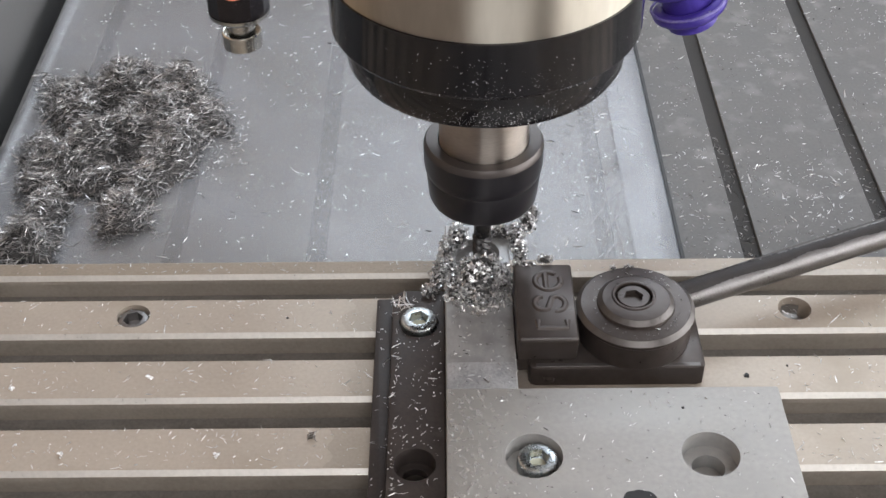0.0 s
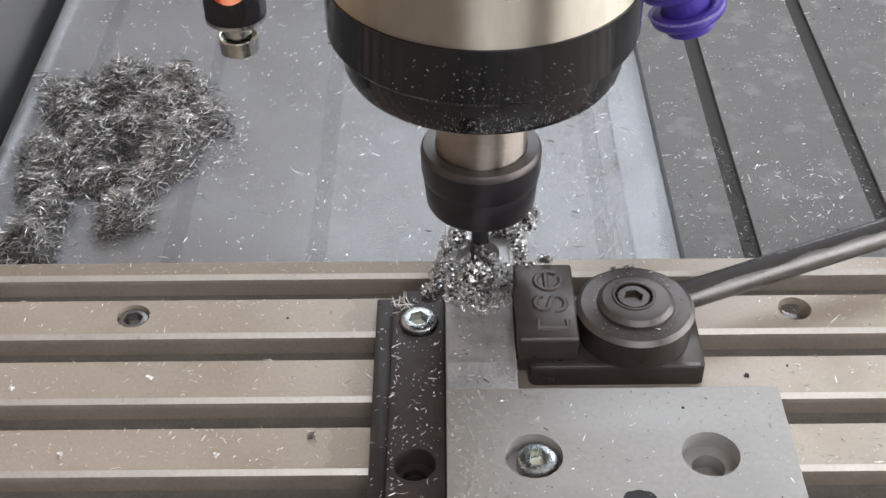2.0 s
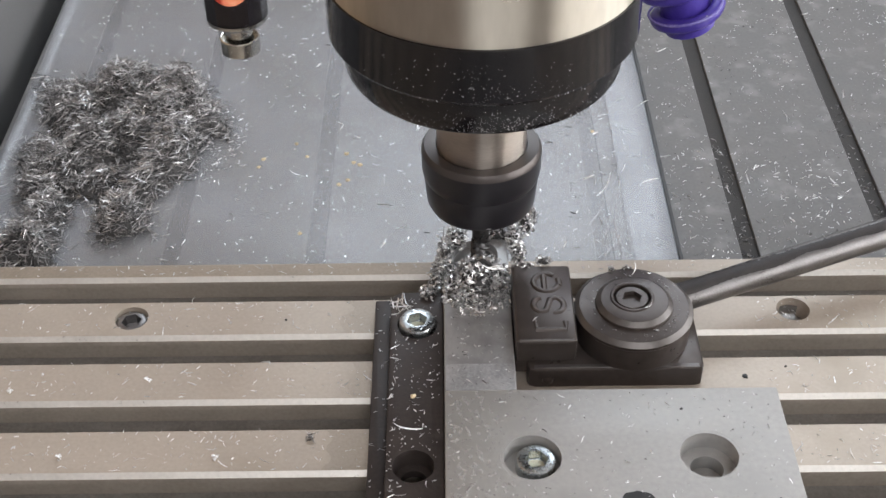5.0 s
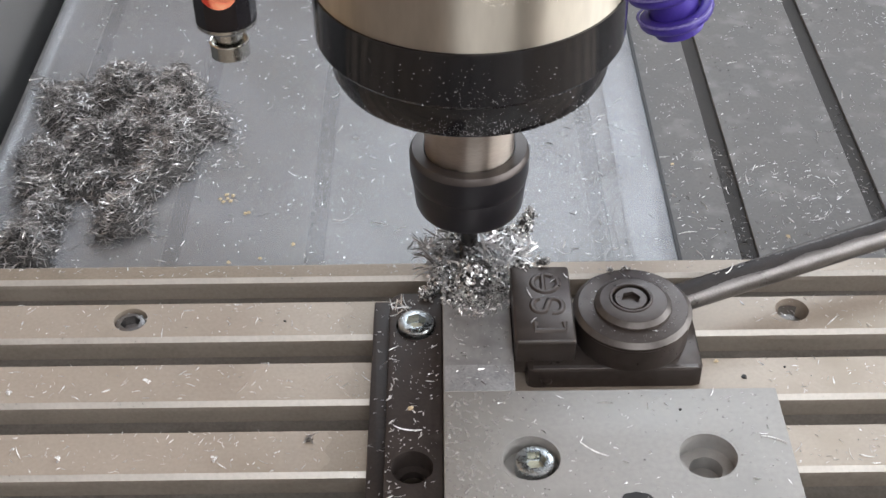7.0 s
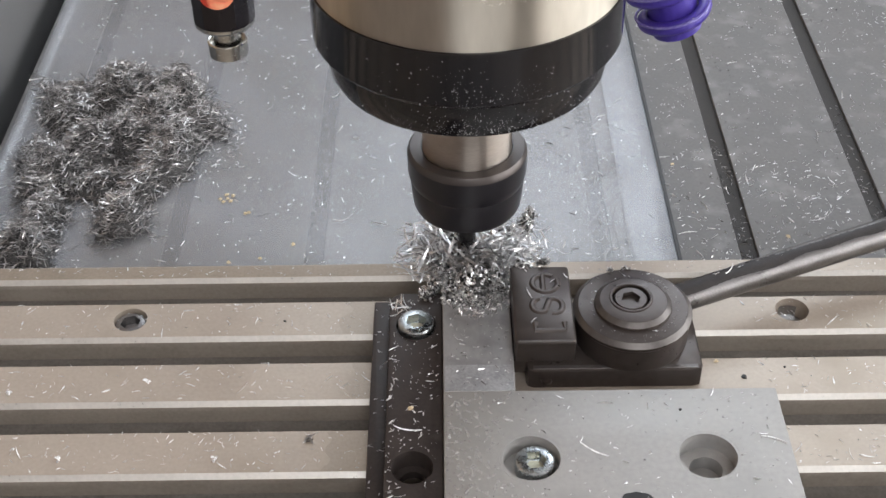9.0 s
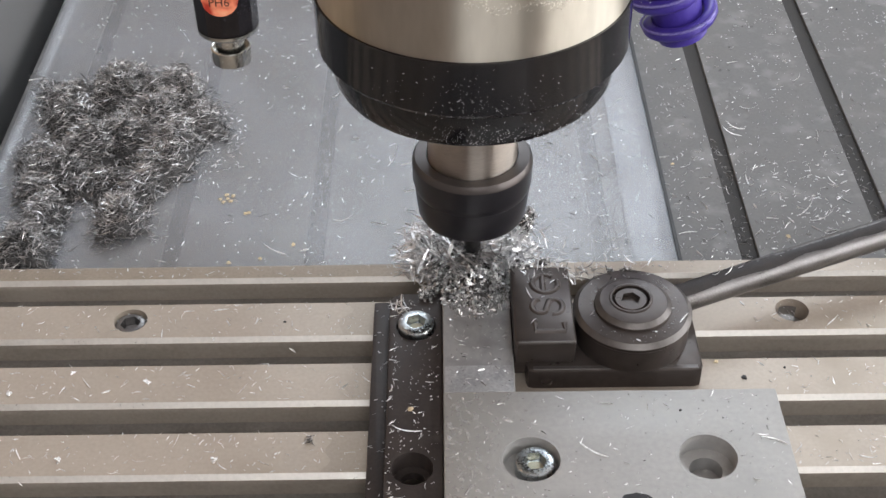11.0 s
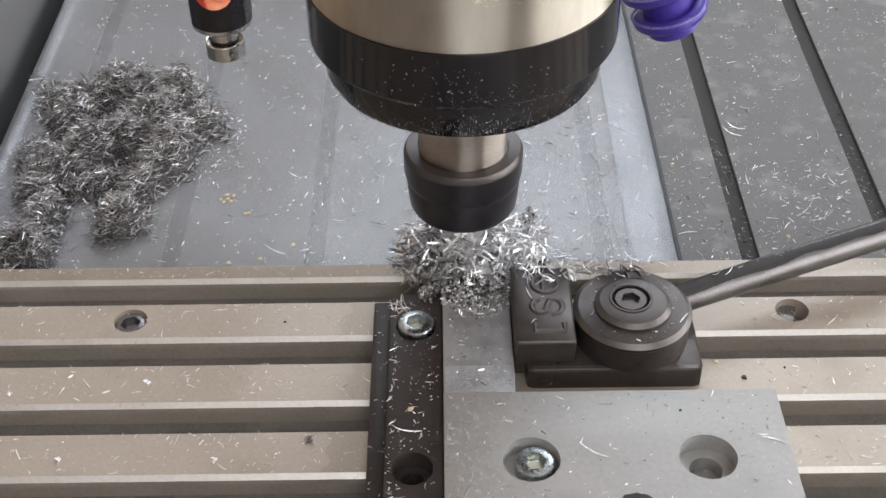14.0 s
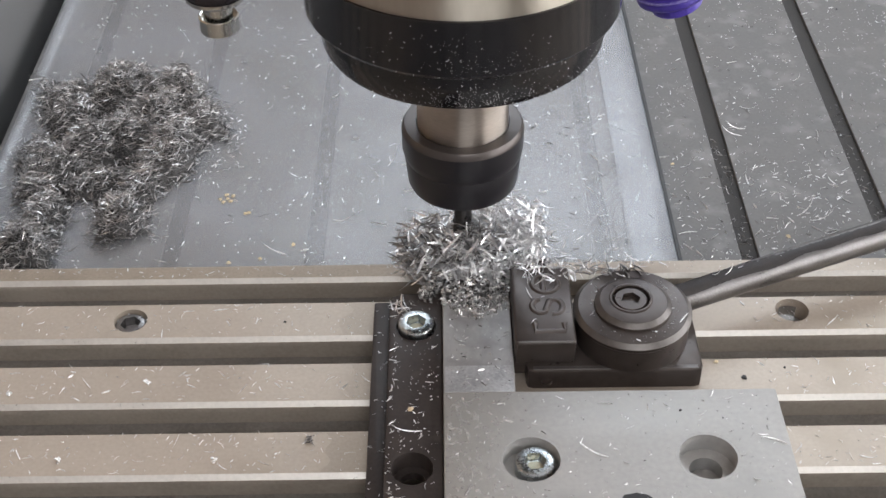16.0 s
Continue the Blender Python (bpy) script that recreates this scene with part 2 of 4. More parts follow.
def outline(points, z0, z1, bevel=0.0):
    """A prism over an outline."""
    bm = bmesh.new()
    vs = [bm.verts.new((x, y, z1)) for x, y in points]
    f = bm.faces.new(vs)
    r = bmesh.ops.extrude_face_region(bm, geom=[f])
    for v in r["geom"]:
        if isinstance(v, bmesh.types.BMVert):
            v.co.z = z0
    if bevel:
        top = [e for e in bm.edges if min(v.co.z for v in e.verts) > z1 - 1e-4]
        bmesh.ops.bevel(bm, geom=top, offset=bevel, segments=2, profile=0.5, affect="EDGES")
    return bm


def lathe(profile, cx=0, cy=0, steps=64, into=None):
    """Turn (radius, z) pairs round an upright axis."""
    bm = into or bmesh.new()
    rings = []
    for r, z in profile:
        if r < 1e-6:
            rings.append([bm.verts.new((cx, cy, z))])
        else:
            rings.append([bm.verts.new((cx + r * math.cos(2 * math.pi * i / steps), cy + r * math.sin(2 * math.pi * i / steps), z)) for i in range(steps)])
    for a, b in zip(rings, rings[1:]):
        for i in range(steps):
            j = (i + 1) % steps
            if len(a) == 1 and len(b) == 1:
                continue
            if len(a) == 1:
                bm.faces.new((a[0], b[i], b[j]))
            elif len(b) == 1:
                bm.faces.new((a[i], b[0], a[j]))
            else:
                bm.faces.new((a[i], b[i], b[j], a[j]))
    return bm


def extrude_x(section, x0, x1):
    """A (y, z) section drawn out along x."""
    bm = bmesh.new()
    a = [bm.verts.new((x0, y, z)) for y, z in section]
    b = [bm.verts.new((x1, y, z)) for y, z in section]
    n = len(section)
    for i in range(n):
        bm.faces.new((a[i], a[(i + 1) % n], b[(i + 1) % n], b[i]))
    bm.faces.new(a[::-1])
    bm.faces.new(b)
    return bm


def tube(points, radius, steps=14, caps=True):
    bm = bmesh.new()
    pts = [Vector(p) for p in points]
    rings = []
    up = Vector((0, 0, 1))
    for i, p in enumerate(pts):
        d = (pts[min(i + 1, len(pts) - 1)] - pts[max(i - 1, 0)]).normalized()
        u = d.cross(up if abs(d.z) < 0.95 else Vector((0, 1, 0))).normalized()
        v = d.cross(u).normalized()
        r = radius[i] if isinstance(radius, (list, tuple)) else radius
        rings.append([bm.verts.new(p + r * (math.cos(2 * math.pi * k / steps) * u + math.sin(2 * math.pi * k / steps) * v)) for k in range(steps)])
    for a, b in zip(rings, rings[1:]):
        for k in range(steps):
            bm.faces.new((a[k], a[(k + 1) % steps], b[(k + 1) % steps], b[k]))
    if caps:
        bm.faces.new(rings[0][::-1])
        bm.faces.new(rings[-1])
    return bm


def drill(ob, cutters):
    """Cut solids out of a part for good."""
    for bm in cutters:
        tool = part("cutter", bm, DARK_HOLE, smooth=False)
        mod = ob.modifiers.new("cut", "BOOLEAN")
        mod.operation, mod.object, mod.solver = "DIFFERENCE", tool, "EXACT"
        bpy.context.view_layer.update()
        me = bpy.data.meshes.new_from_object(ob.evaluated_get(bpy.context.evaluated_depsgraph_get()))
        ob.modifiers.clear()
        ob.data = me
        bpy.data.objects.remove(tool)
    ob.data.set_sharp_from_angle(angle=radians(26.5))


def cyl(cx, cy, r, z0, z1, steps=48):
    return lathe([(0, z0), (r, z0), (r, z1), (0, z1)], cx, cy, steps)


def swarf(name, spots, material, length, width, rng, parent=None, label="", flat=0.5, curl=0.8, segs=4, flow=None):
    """Bent, tapered slivers of metal at the given spots; one mesh."""
    verts, faces = [], []
    for s in spots:
        ln = length * rng.uniform(0.45, 1.25)
        w = width * rng.uniform(0.6, 1.3)
        az, el = rng.uniform(0, 2 * math.pi), rng.uniform(-1, 1) * (1 - flat) * 1.3
        if flow:
            az = flow(s) + rng.gauss(0, 0.75)
        d = Vector((math.cos(az) * math.cos(el), math.sin(az) * math.cos(el), math.sin(el)))
        side = d.cross(Vector((rng.gauss(0, 1), rng.gauss(0, 1), rng.gauss(0, 1) + 0.3))).normalized()
        bend = rng.uniform(0.2, 1.0) * curl * rng.choice((-1, 1))
        p = Vector(s) - d * ln / 2
        base = len(verts)
        for k in range(segs + 1):
            u = k / segs
            ww = w * (0.25 + 0.75 * math.sin(math.pi * min(1, 0.12 + u * 0.88)))
            n = d.cross(side).normalized()
            verts += [p + side * ww / 2, p - side * ww / 2, p + n * ww * 0.35]
            p = p + d * ln / segs
            d = (d + n * bend / segs).normalized()
            side = (side - d * side.dot(d)).normalized()
        for k in range(segs):
            a = base + 3 * k
            for i in range(3):
                j = (i + 1) % 3
                faces.append((a + i, a + j, a + 3 + j, a + 3 + i))
        faces.append((base, base + 2, base + 1))
        e = base + 3 * segs
        faces.append((e, e + 1, e + 2))
    return finish(name, verts, faces, material, parent, label, smooth=False)



def flakes(name, spots, material, size, rng, parent=None, label=""):
    """Crumpled flakes of foil-thin swarf, each folded once; one mesh."""
    verts, faces = [], []
    for s in spots:
        r = size * rng.uniform(0.45, 1.3)
        n = Vector((rng.gauss(0, 1), rng.gauss(0, 1), rng.gauss(0.3, 1))).normalized()
        u = n.orthogonal().normalized()
        u = (u * math.cos(rng.uniform(0, 6.3)) + n.cross(u) * math.sin(rng.uniform(0, 6.3))).normalized()
        v = n.cross(u).normalized()
        w, fold = r * rng.uniform(0.3, 0.75), r * rng.uniform(-0.5, 0.5)
        p, b = Vector(s), len(verts)
        verts += [p - u * r + n * fold, p - v * w * rng.uniform(0.5, 1), p + u * r * rng.uniform(0.6, 1) + n * fold, p + v * w, p - n * 0.12 * r]
        faces += [(b, b + 1, b + 3), (b + 1, b + 2, b + 3), (b, b + 4, b + 1), (b + 1, b + 4, b + 2), (b + 2, b + 4, b + 3), (b + 3, b + 4, b)]
    return finish(name, verts, faces, material, parent, label)


def mound(name, label, lumps, per, size, seed, material):
    """Lumps (x, y, z, three radii) of packed swarf, crusted with crumpled flakes."""
    rng = random.Random(seed)
    h = thing(name, label, "metal chips", kind="stuff")
    spots = []
    for k, (x, y, z, a, b, c) in enumerate(lumps):
        bm = bmesh.new()
        bmesh.ops.create_icosphere(bm, subdivisions=3, radius=1)
        for v in bm.verts:
            d = 0.66 + 0.32 * noise.noise(v.co * 2.2 + Vector((k * 3.1, seed, 0)))
            v.co = Vector((x + v.co.x * a * d, y + v.co.y * b * d, z + v.co.z * c * d))
        # Dark core paints the shade that shows between the flakes.
        part("packed_core", bm, SWARF_SHADE, h)
        for _ in range(int(per * (a * b + b * c + a * c))):
            v = Vector((rng.gauss(0, 1), rng.gauss(0, 1), rng.gauss(0.25, 1))).normalized()
            d = 0.92 + 0.32 * noise.noise(v * 2.2 + Vector((k * 3.1, seed, 0))) + rng.gauss(0, 0.07)
            spots.append((x + v.x * a * d, y + v.y * b * d, z + v.z * c * d))
    flakes("flakes", spots, material, size, rng, h)
    return h

# ---- the room around the machine ----
def room():
    part("floor", box(-480, 1700, -2100, 2100, -950, -900), CONCRETE, smooth=False)
    tagged(bpy.data.objects["floor"], "grey concrete workshop floor", "floor", kind="structure")
    tagged(part("ceiling", box(-480, 1700, -2100, 2100, 2500, 2560), PAINT_CEIL, smooth=False), "white painted ceiling", "ceiling", kind="structure")
    # Out-of-view wall, coloured dark so the left gets less bounced light.
    tagged(part("wall_west", box(-580, -480, -2300, 2300, -950, 2560), PAINT_LOW_BOUNCE, smooth=False), "unseen brown-grey wall, dark to cut bounce light", "wall", kind="structure")
    south = tagged(part("wall_south", box(-480, 1700, -2300, -2100, -950, 2560), PAINT_WALL, smooth=False), "cream wall with a window opening", "wall", kind="structure")
    drill(south, [box(-410, 1110, -2350, -2050, 1290, 2310)])
    east = tagged(part("wall_east", box(1700, 1900, -2300, 2300, -950, 2560), PAINT_WALL, smooth=False), "cream wall with a barred and a clear window opening", "wall", kind="structure")
    drill(east, [box(1650, 1950, -1610, -190, -110, 1110), box(1650, 1950, -160, 820, -110, 1110)])
    win = thing("window_1", "white window with upright bars", "window", kind="structure")
    for i in range(8):
        y = -1610 + 1420 * (i + 0.5) / 8
        part("mullion", box(1640, 1690, y - 42, y + 42, -110, 1110, 4, 1), PAINT_CEIL, win)
    north = tagged(part("wall_north", box(-480, 1700, 2100, 2300, -950, 2560), PAINT_WALL, smooth=False), "cream wall with a wide window opening", "wall", kind="structure")
    drill(north, [box(-340, 1380, 2050, 2350, 1240, 2260)])
    # Added panel, out of view: gives the steel a warm reflection on its left.
    tagged(part("warm_reflector", box(-479, -452, -60, 520, -900, 1200, 3, 1), WOOD_WALL, smooth=False), "unseen orange-brown panel added to warm the spindle's reflection", "door", kind="structure")
    bench = thing("workbench", "brown wooden workbench under the milling machine", "workbench")
    part("benchtop", box(-470, 700, -600, 800, -160, -120, 3), WOOD, bench)
    for x in (-460, 560):
        for y in (-540, 660):
            part("leg", box(x, x + 80, y, y + 80, -900, -160, 2), WOOD, bench)


def machine_bed():
    """Aluminium bed with slots that run away from the camera."""
    bed = thing("machine_bed", "grey aluminium machine bed with lengthwise slots", "machine bed", kind="structure")
    # Core shows in the slots, coloured dark for their shade.
    part("bed_core", box(-161, 420, -300, 700, -120, -21.4), BED_SHADE, bed)
    xs = [-161] + [c for c in (-136.3, -89.1, -41.9, 5.3, 52.5, 99.7, 146.9, 194.1, 241.3, 288.5, 335.7, 382.9)] + [420]
    for i, (a, b) in enumerate(zip(xs, xs[1:])):
        x0, x1 = (a if i == 0 else a + 2.9), (b if i == len(xs) - 2 else b - 2.9)
        part("bed_rail", box(x0, x1, -300, 700, -21.4, -20, 0.25, 1), BED, bed)


def side_rail():
    rail = thing("side_rail", "grey painted steel side cover beside the bed", "machine frame", kind="structure")
    part("rail_body", box(-330, -171, -320, 720, -120, 34, 8, 5), PAINT_DARK, rail)


def plastic_sheet():
    nx, ny = 40, 44
    x0, x1, y0, y1 = -159, 75.3, 17.2, 236
    verts, faces = [], []

    def lift(x, y):
        h = 0.25 + 0.30 * (1 + noise.noise((x * 0.02, y * 0.02, 3)))
        d = math.hypot((x - 66) / 9, (y - 78) / 16)
        curl = 1.4 * math.exp(-((x + 159) / 9) ** 2) * min(1, max(0, (y - 165) / 50))
        return h + curl + 1.6 * math.exp(-d * d) + 0.8 * math.exp(-((x - 61) / 3) ** 2)
    for s in (1, 0):
        for j in range(ny + 1):
            for i in range(nx + 1):
                x, y = x0 + (x1 - x0) * i / nx, y0 + (y1 - y0) * j / ny
                verts.append((x, y, -19.9 + lift(x, y) + (0.35 if s else 0)))
    n = (nx + 1) * (ny + 1)
    for j in range(ny):
        for i in range(nx):
            a = j * (nx + 1) + i
            faces.append((a, a + 1, a + nx + 2, a + nx + 1))
            faces.append((n + a, n + a + nx + 1, n + a + nx + 2, n + a + 1))
    for i in range(nx):
        faces.append((i, n + i, n + i + 1, i + 1))
        a = ny * (nx + 1) + i
        faces.append((a, a + 1, n + a + 1, n + a))
    for j in range(ny):
        a = j * (nx + 1)
        faces.append((a, a + nx + 1, n + a + nx + 1, n + a))
        a += nx
        faces.append((a, n + a, n + a + nx + 1, a + nx + 1))
    sheet = thing("plastic_sheet", "milky translucent plastic sheet lying on the machine bed", "plastic sheet")
    finish("film", verts, faces, SHEET, sheet, smooth=True)
    part("folded_edge", box(61.5, 75.6, 17.2, 236, -18.1, -17.6, 0.12, 1), FOLD, sheet)
    part("crease", tube([(60.6, 17.4, -18.2), (61.2, 80, -17.9), (61.6, 150, -18.1), (61.9, 235, -18.2)], 0.35, 8), FOLD, sheet)
    part("crease", tube([(-140, 197.2, -18.7), (-67, 195.9, -18.6), (-10, 194.6, -18.7), (58, 194.0, -18.8)], 0.16, 8), FOLD, sheet)
    for path in ([(50, 36), (54, 44), (60, 50)], [(52, 47), (55, 56), (59, 62)], [(47, 30), (52, 38), (53, 46)], [(56, 30), (58, 42), (57, 58), (60, 74)], [(53.5, 73), (59, 79.5), (64.6, 84.5)], [(55.8, 68), (60, 73), (63, 76.5)], [(48, 56), (53, 64), (55, 70)]):
        part("wrinkle", tube([(x, y, -18.5) for x, y in path], [0.15] + [0.5] * (len(path) - 2) + [0.15], 8), WRINKLE, sheet)
    part("dark_edge", box(75.7, 77.0, 17.2, 236, -19.9, -17.9, 0.2, 1), INK, sheet, "thin dark strip along the sheet's right edge")


def slot_plate():
    plate = thing("t_slot_plate", "grey-beige aluminium clamping plate with T-slots", "clamping plate")
    part("base", box(-215, 215, -150, 16.4, -20, -9.5, 0.3, 1), RECESS_SHADE, plate)
    ribs = []
    for k in range(7):
        y0 = 16.4 if k == 0 else 25 - 25 * k
        y1 = 25 - 25 * k - 14.1
        n0 = y0 if k == 0 else y0 - 1.9
        c = y1 - 1.15
        if k == 0:
            sec = [(y0, 0), (y1 + 0.1, 0), (c, -1.15), (c, -2.7), (c + 2.6, -2.7), (c + 2.6, -9.6), (y0, -9.6)]
        else:
            sec = [(y0 - 0.3, 0), (y1 + 0.1, 0), (c, -1.15), (c, -2.7), (c + 2.4, -2.7), (c + 2.4, -9.6), (n0, -9.6), (n0, -2.7), (y0, -2.7), (y0, -0.3)]
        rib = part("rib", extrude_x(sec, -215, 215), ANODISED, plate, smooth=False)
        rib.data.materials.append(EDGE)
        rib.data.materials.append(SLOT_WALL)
        # Front faces: paler chamfer, and a wall with the slot's shade painted in.
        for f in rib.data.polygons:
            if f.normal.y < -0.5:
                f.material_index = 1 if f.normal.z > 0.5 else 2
        ribs.append(rib)
    # Left stretch of the rear rib is browner and darker.
    part("stain", box(-215, -3.5, 11.2, 16.2, -0.02, 0.03), RIB_BROWN, plate, "thin browner strip on the left of the rear rib", smooth=False)
    for k, reach in ((1, 15), (2, 9), (3, 19)):
        y0, y1 = 24.4 - 25 * k, 25 - 25 * k - 13.8
        edge = [(-20.2 - reach * (0.55 + 0.5 * noise.noise((k * 4.0, j * 0.22, 0))), y0 + (y1 - y0) * j / 10) for j in range(11)]
        part("stain", outline([(-19.6, y0)] + edge + [(-19.6, y1)], -0.02, 0.03), RIB_STAIN, plate, "brown dirt beside the stop bar", smooth=False)
    drill(ribs[1], [cyl(-89.3, -6.8, 4.75, -7, 2), cyl(99.9, -5.9, 4.75, -7, 2)])
    for x, y in ((-89.3, -6.8), (99.9, -5.9)):
        # Bore floors are coloured dark for the shade down the hole.
        part("bore_floor", cyl(x, y, 4.6, -7.4, -6.2), DARK_HOLE if x < 0 else RECESS_SHADE, plate)
    return plate


def socket_screw(x, y, z, r=5.0, head=4.2, deep=3.0, material=None, label="zinc-plated socket head screw", turn=0.3, socket=None):
    s = thing("socket_screw", label, "screw", "socket screws")
    body = part("head", lathe([(0, z - head), (r, z - head), (r, z - 0.7), (r - 0.25, z - 0.25), (r - 0.8, z), (0, z)], x, y, 48), material or ZINC, s)
    pts = [(x + 2.9 * math.cos(turn + i * math.pi / 3), y + 2.9 * math.sin(turn + i * math.pi / 3)) for i in range(6)]
    drill(body, [outline(pts, z - deep, z + 1)])
    part("socket_floor", cyl(x, y, 2.45, z - deep - 0.3, z - deep + 0.25, 6), socket or ZINC_YELLOW, s)
    # knurl marks round the head
    for i in range(6):
        a = turn + 0.5 + i * math.pi / 3
        part("mark", lathe([(0, z + 0.02), (0.28, z + 0.02), (0.28, z + 0.07), (0, z + 0.07)], x + 3.9 * math.cos(a), y + 3.9 * math.sin(a), 6), ZINC, s, smooth=False)
    return s


def stop_bar():
    bar = thing("stop_bar", "black oxide steel stop bar screwed to the clamping plate", "stop bar")
    pts = [(-14.7, -118), (-0.15, -118), (-0.15, -6.6), (-1.0, -5.8), (-11.2, -5.8), (-13.6, -6.8), (-14.7, -9.2)]
    main = part("bar", outline(pts, 0.02, 8, 0.35), BLACK_OXIDE, bar)
    drill(main, [cyl(-7.3, -19.35, 5.5, 6.7, 12), cyl(-7.8, -69.8, 5.2, 2.5, 12), cyl(-7.8, -69.8, 3.3, -1, 5)])
    part("ledge", outline([(-19.4, -118), (-14.75, -118), (-14.75, -4.4), (-19.0, -4.4), (-19.4, -4.8)], 0.02, 3.6, 0.3), BLACK_OXIDE, bar)
    socket_screw(-7.3, -19.35, 10.0, 4.95, 3.2, label="zinc-plated socket screw in the black stop bar")


def workpiece():
    """Flat aluminium bar, with the milled pocket round the cutter."""
    w = thing("workpiece", "raw aluminium flat bar being milled", "workpiece")
    body = part("bar", box(0.02, 18.7, -46.0, 21.5, 0.03, 9.5, 0.25, 1), WORK, w)
    drill(body, [outline([(9.4 + 6.4 * math.cos(a), (5.2 if math.sin(a) < 0 else 8.6) + 6.4 * math.sin(a)) for a in [(k + 0.5) * math.pi / 16 for k in range(32)]], 6.9, 12)])
    part("frosted_end", box(0.4, 18.4, -45.7, -36.2, 9.45, 9.53), FROSTED, w, "frosted lighter end of the bar", smooth=False)


def mounting_plate():
    m = thing("mounting_plate", "light grey bead-blasted aluminium plate with counterbored holes", "plate")
    slab = part("slab", box(0.0, 85.6, -120, -46.1, 0.02, 10, 0.5, 2), PLATE, m)
    drill(slab, [cyl(21.4, -69.0, 7.1, 4.8, 12), cyl(64.6, -68.9, 7.1, 4.8, 12), cyl(64.6, -68.9, 4.1, -1, 6)])
    part("hole_floor", cyl(64.6, -68.9, 4.05, 0.05, 0.6), PLATE, m)
    for x, y in ((21.4, -69.0), (64.6, -68.9)):
        part("chamfer", lathe([(7.0, 7.0), (7.02, 8.4), (7.1, 9.0), (7.25, 9.45), (7.5, 9.8), (7.8, 10.0), (7.9, 10.02), (8.0, 9.9)], x, y, 64), PLATE, m, "bright rubbed chamfer")
    blot = [(45.6 + (3.9 + 0.7 * noise.noise((math.cos(a) * 1.7, math.sin(a) * 1.7, 2))) * math.cos(a), -83.4 + (3.9 + 0.9 * noise.noise((math.cos(a) * 1.7, math.sin(a) * 1.7, 7))) * math.sin(a)) for a in [i * math.pi / 20 for i in range(40)]]
    part("ink_blot", outline(blot, 9.9, 10.03), INK, m, "black felt-pen blot", smooth=False)
    socket_screw(22.4, -68.4, 8.6, 5.0, 3.7, label="zinc-plated socket screw sunk in the grey plate", turn=0.1)


def toe_clamp():
    """Cam clamp: base, toe block that presses on the bar, round cam with a bolt, and a lever."""
    c = thing("cam_clamp", "dark worn steel cam clamp with a long lever", "clamp")
    base = part("base_plate", outline([(24.2, -35.6), (67.0, -35.6), (68.8, -35.0), (69.4, -33.4), (69.4, -14), (67, -8), (24, -8), (22.2, -10), (22.2, -33.6), (22.8, -35.0)], 0.03, 6.2, 0.7), CLAMP_STEEL, c)
    part("pin", cyl(27.6, -35.4, 1.5, 2.2, 3.2, 16), CLAMP_STEEL, base)
    shape = box(19.0, 35.2, -34.4, -3.9, 6.3, 16.0, 1.0, 3)
    for v in shape.verts:
        if v.co.y < -30 and v.co.z < 10:
            v.co.y += 1.8
    # Pale strip painted where the base's front bevel catches light.
    part("highlight_edge", box(24.0, 68.0, -34.9, -33.4, 6.1, 6.26, 0.1, 1), CLAMP_HIGHLIGHT, base, "painted highlight along the base's edge")
    block = part("toe_block", shape, CLAMP_STEEL, c)
    part("toe", box(18.8, 33, -32.0, -5, 2.0, 6.4, 0.5, 2), CLAMP_STEEL, c)
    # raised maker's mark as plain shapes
    arc = lambda x, y, rx, ry, a0, a1: [(x + rx * math.cos(a0 + (a1 - a0) * k / 11), y + ry * math.sin(a0 + (a1 - a0) * k / 11), 15.46) for k in range(12)]
    flat = lambda *pts: [(x, y, 15.46) for x, y in pts]
    marks = (arc(28.2, -11.4, 3.5, 3.6, 0.9, 5.9), flat((27.6, -8.0), (27.6, -14.8)), arc(28.6, -11.4, 3.2, 3.6, -0.35, 0.45),
             arc(26.4, -20.4, 2.2, 2.7, 1.6, 5.4), arc(30.2, -20.6, 2.2, 2.9, -1.9, 2.3), flat((27.6, -22.6), (29.0, -18.0)),
             flat((24.6, -27.0), (24.6, -30.2), (32.4, -30.2), (32.4, -27.2)))
    for path in marks:
        part("raised_mark", tube(path, 1.05, 10), CLAMP_STEEL, block, "raised rounded mark")
    cam_disc = part("cam", lathe([(0, 6.3), (15.3, 6.3), (15.5, 7), (15.6, 13.6), (15.9, 14.0), (15.95, 14.9), (14.7, 16.15), (14.5, 16.2), (10.7, 16.2), (10.4, 16.3), (10.25, 17.0), (9.0, 18.15), (8.8, 18.2), (0, 18.2)], 51.3, -21.0, 96), CLAMP_STEEL, c)
    # Paler bands over the cam chamfers and block edge draw their highlights.
    part("highlight_rim", lathe([(16.0, 14.95), (14.76, 16.2)], 51.3, -21.0, 96), CLAMP_HIGHLIGHT, cam_disc, "painted highlight on the cam's rim")
    part("highlight_rim", lathe([(10.3, 17.05), (9.05, 18.2)], 51.3, -21.0, 96), CLAMP_HIGHLIGHT, cam_disc, "painted highlight on the cam's rim")
    part("highlight_edge", tube([(19.9, -34.05, 15.62), (27, -34.05, 15.66), (34.3, -34.05, 15.62)], 0.42, 10), CLAMP_HIGHLIGHT, block, "painted highlight on the block's front edge")
    drill(cam_disc, [cyl(50.7, -20.2, 5.3, 16.4, 22)])
    bolt = part("bolt", lathe([(0, 16.5), (4.6, 16.5), (4.6, 17.6), (4.2, 18.1), (0, 18.1)], 50.7, -20.2, 40), CLAMP_STEEL, c)
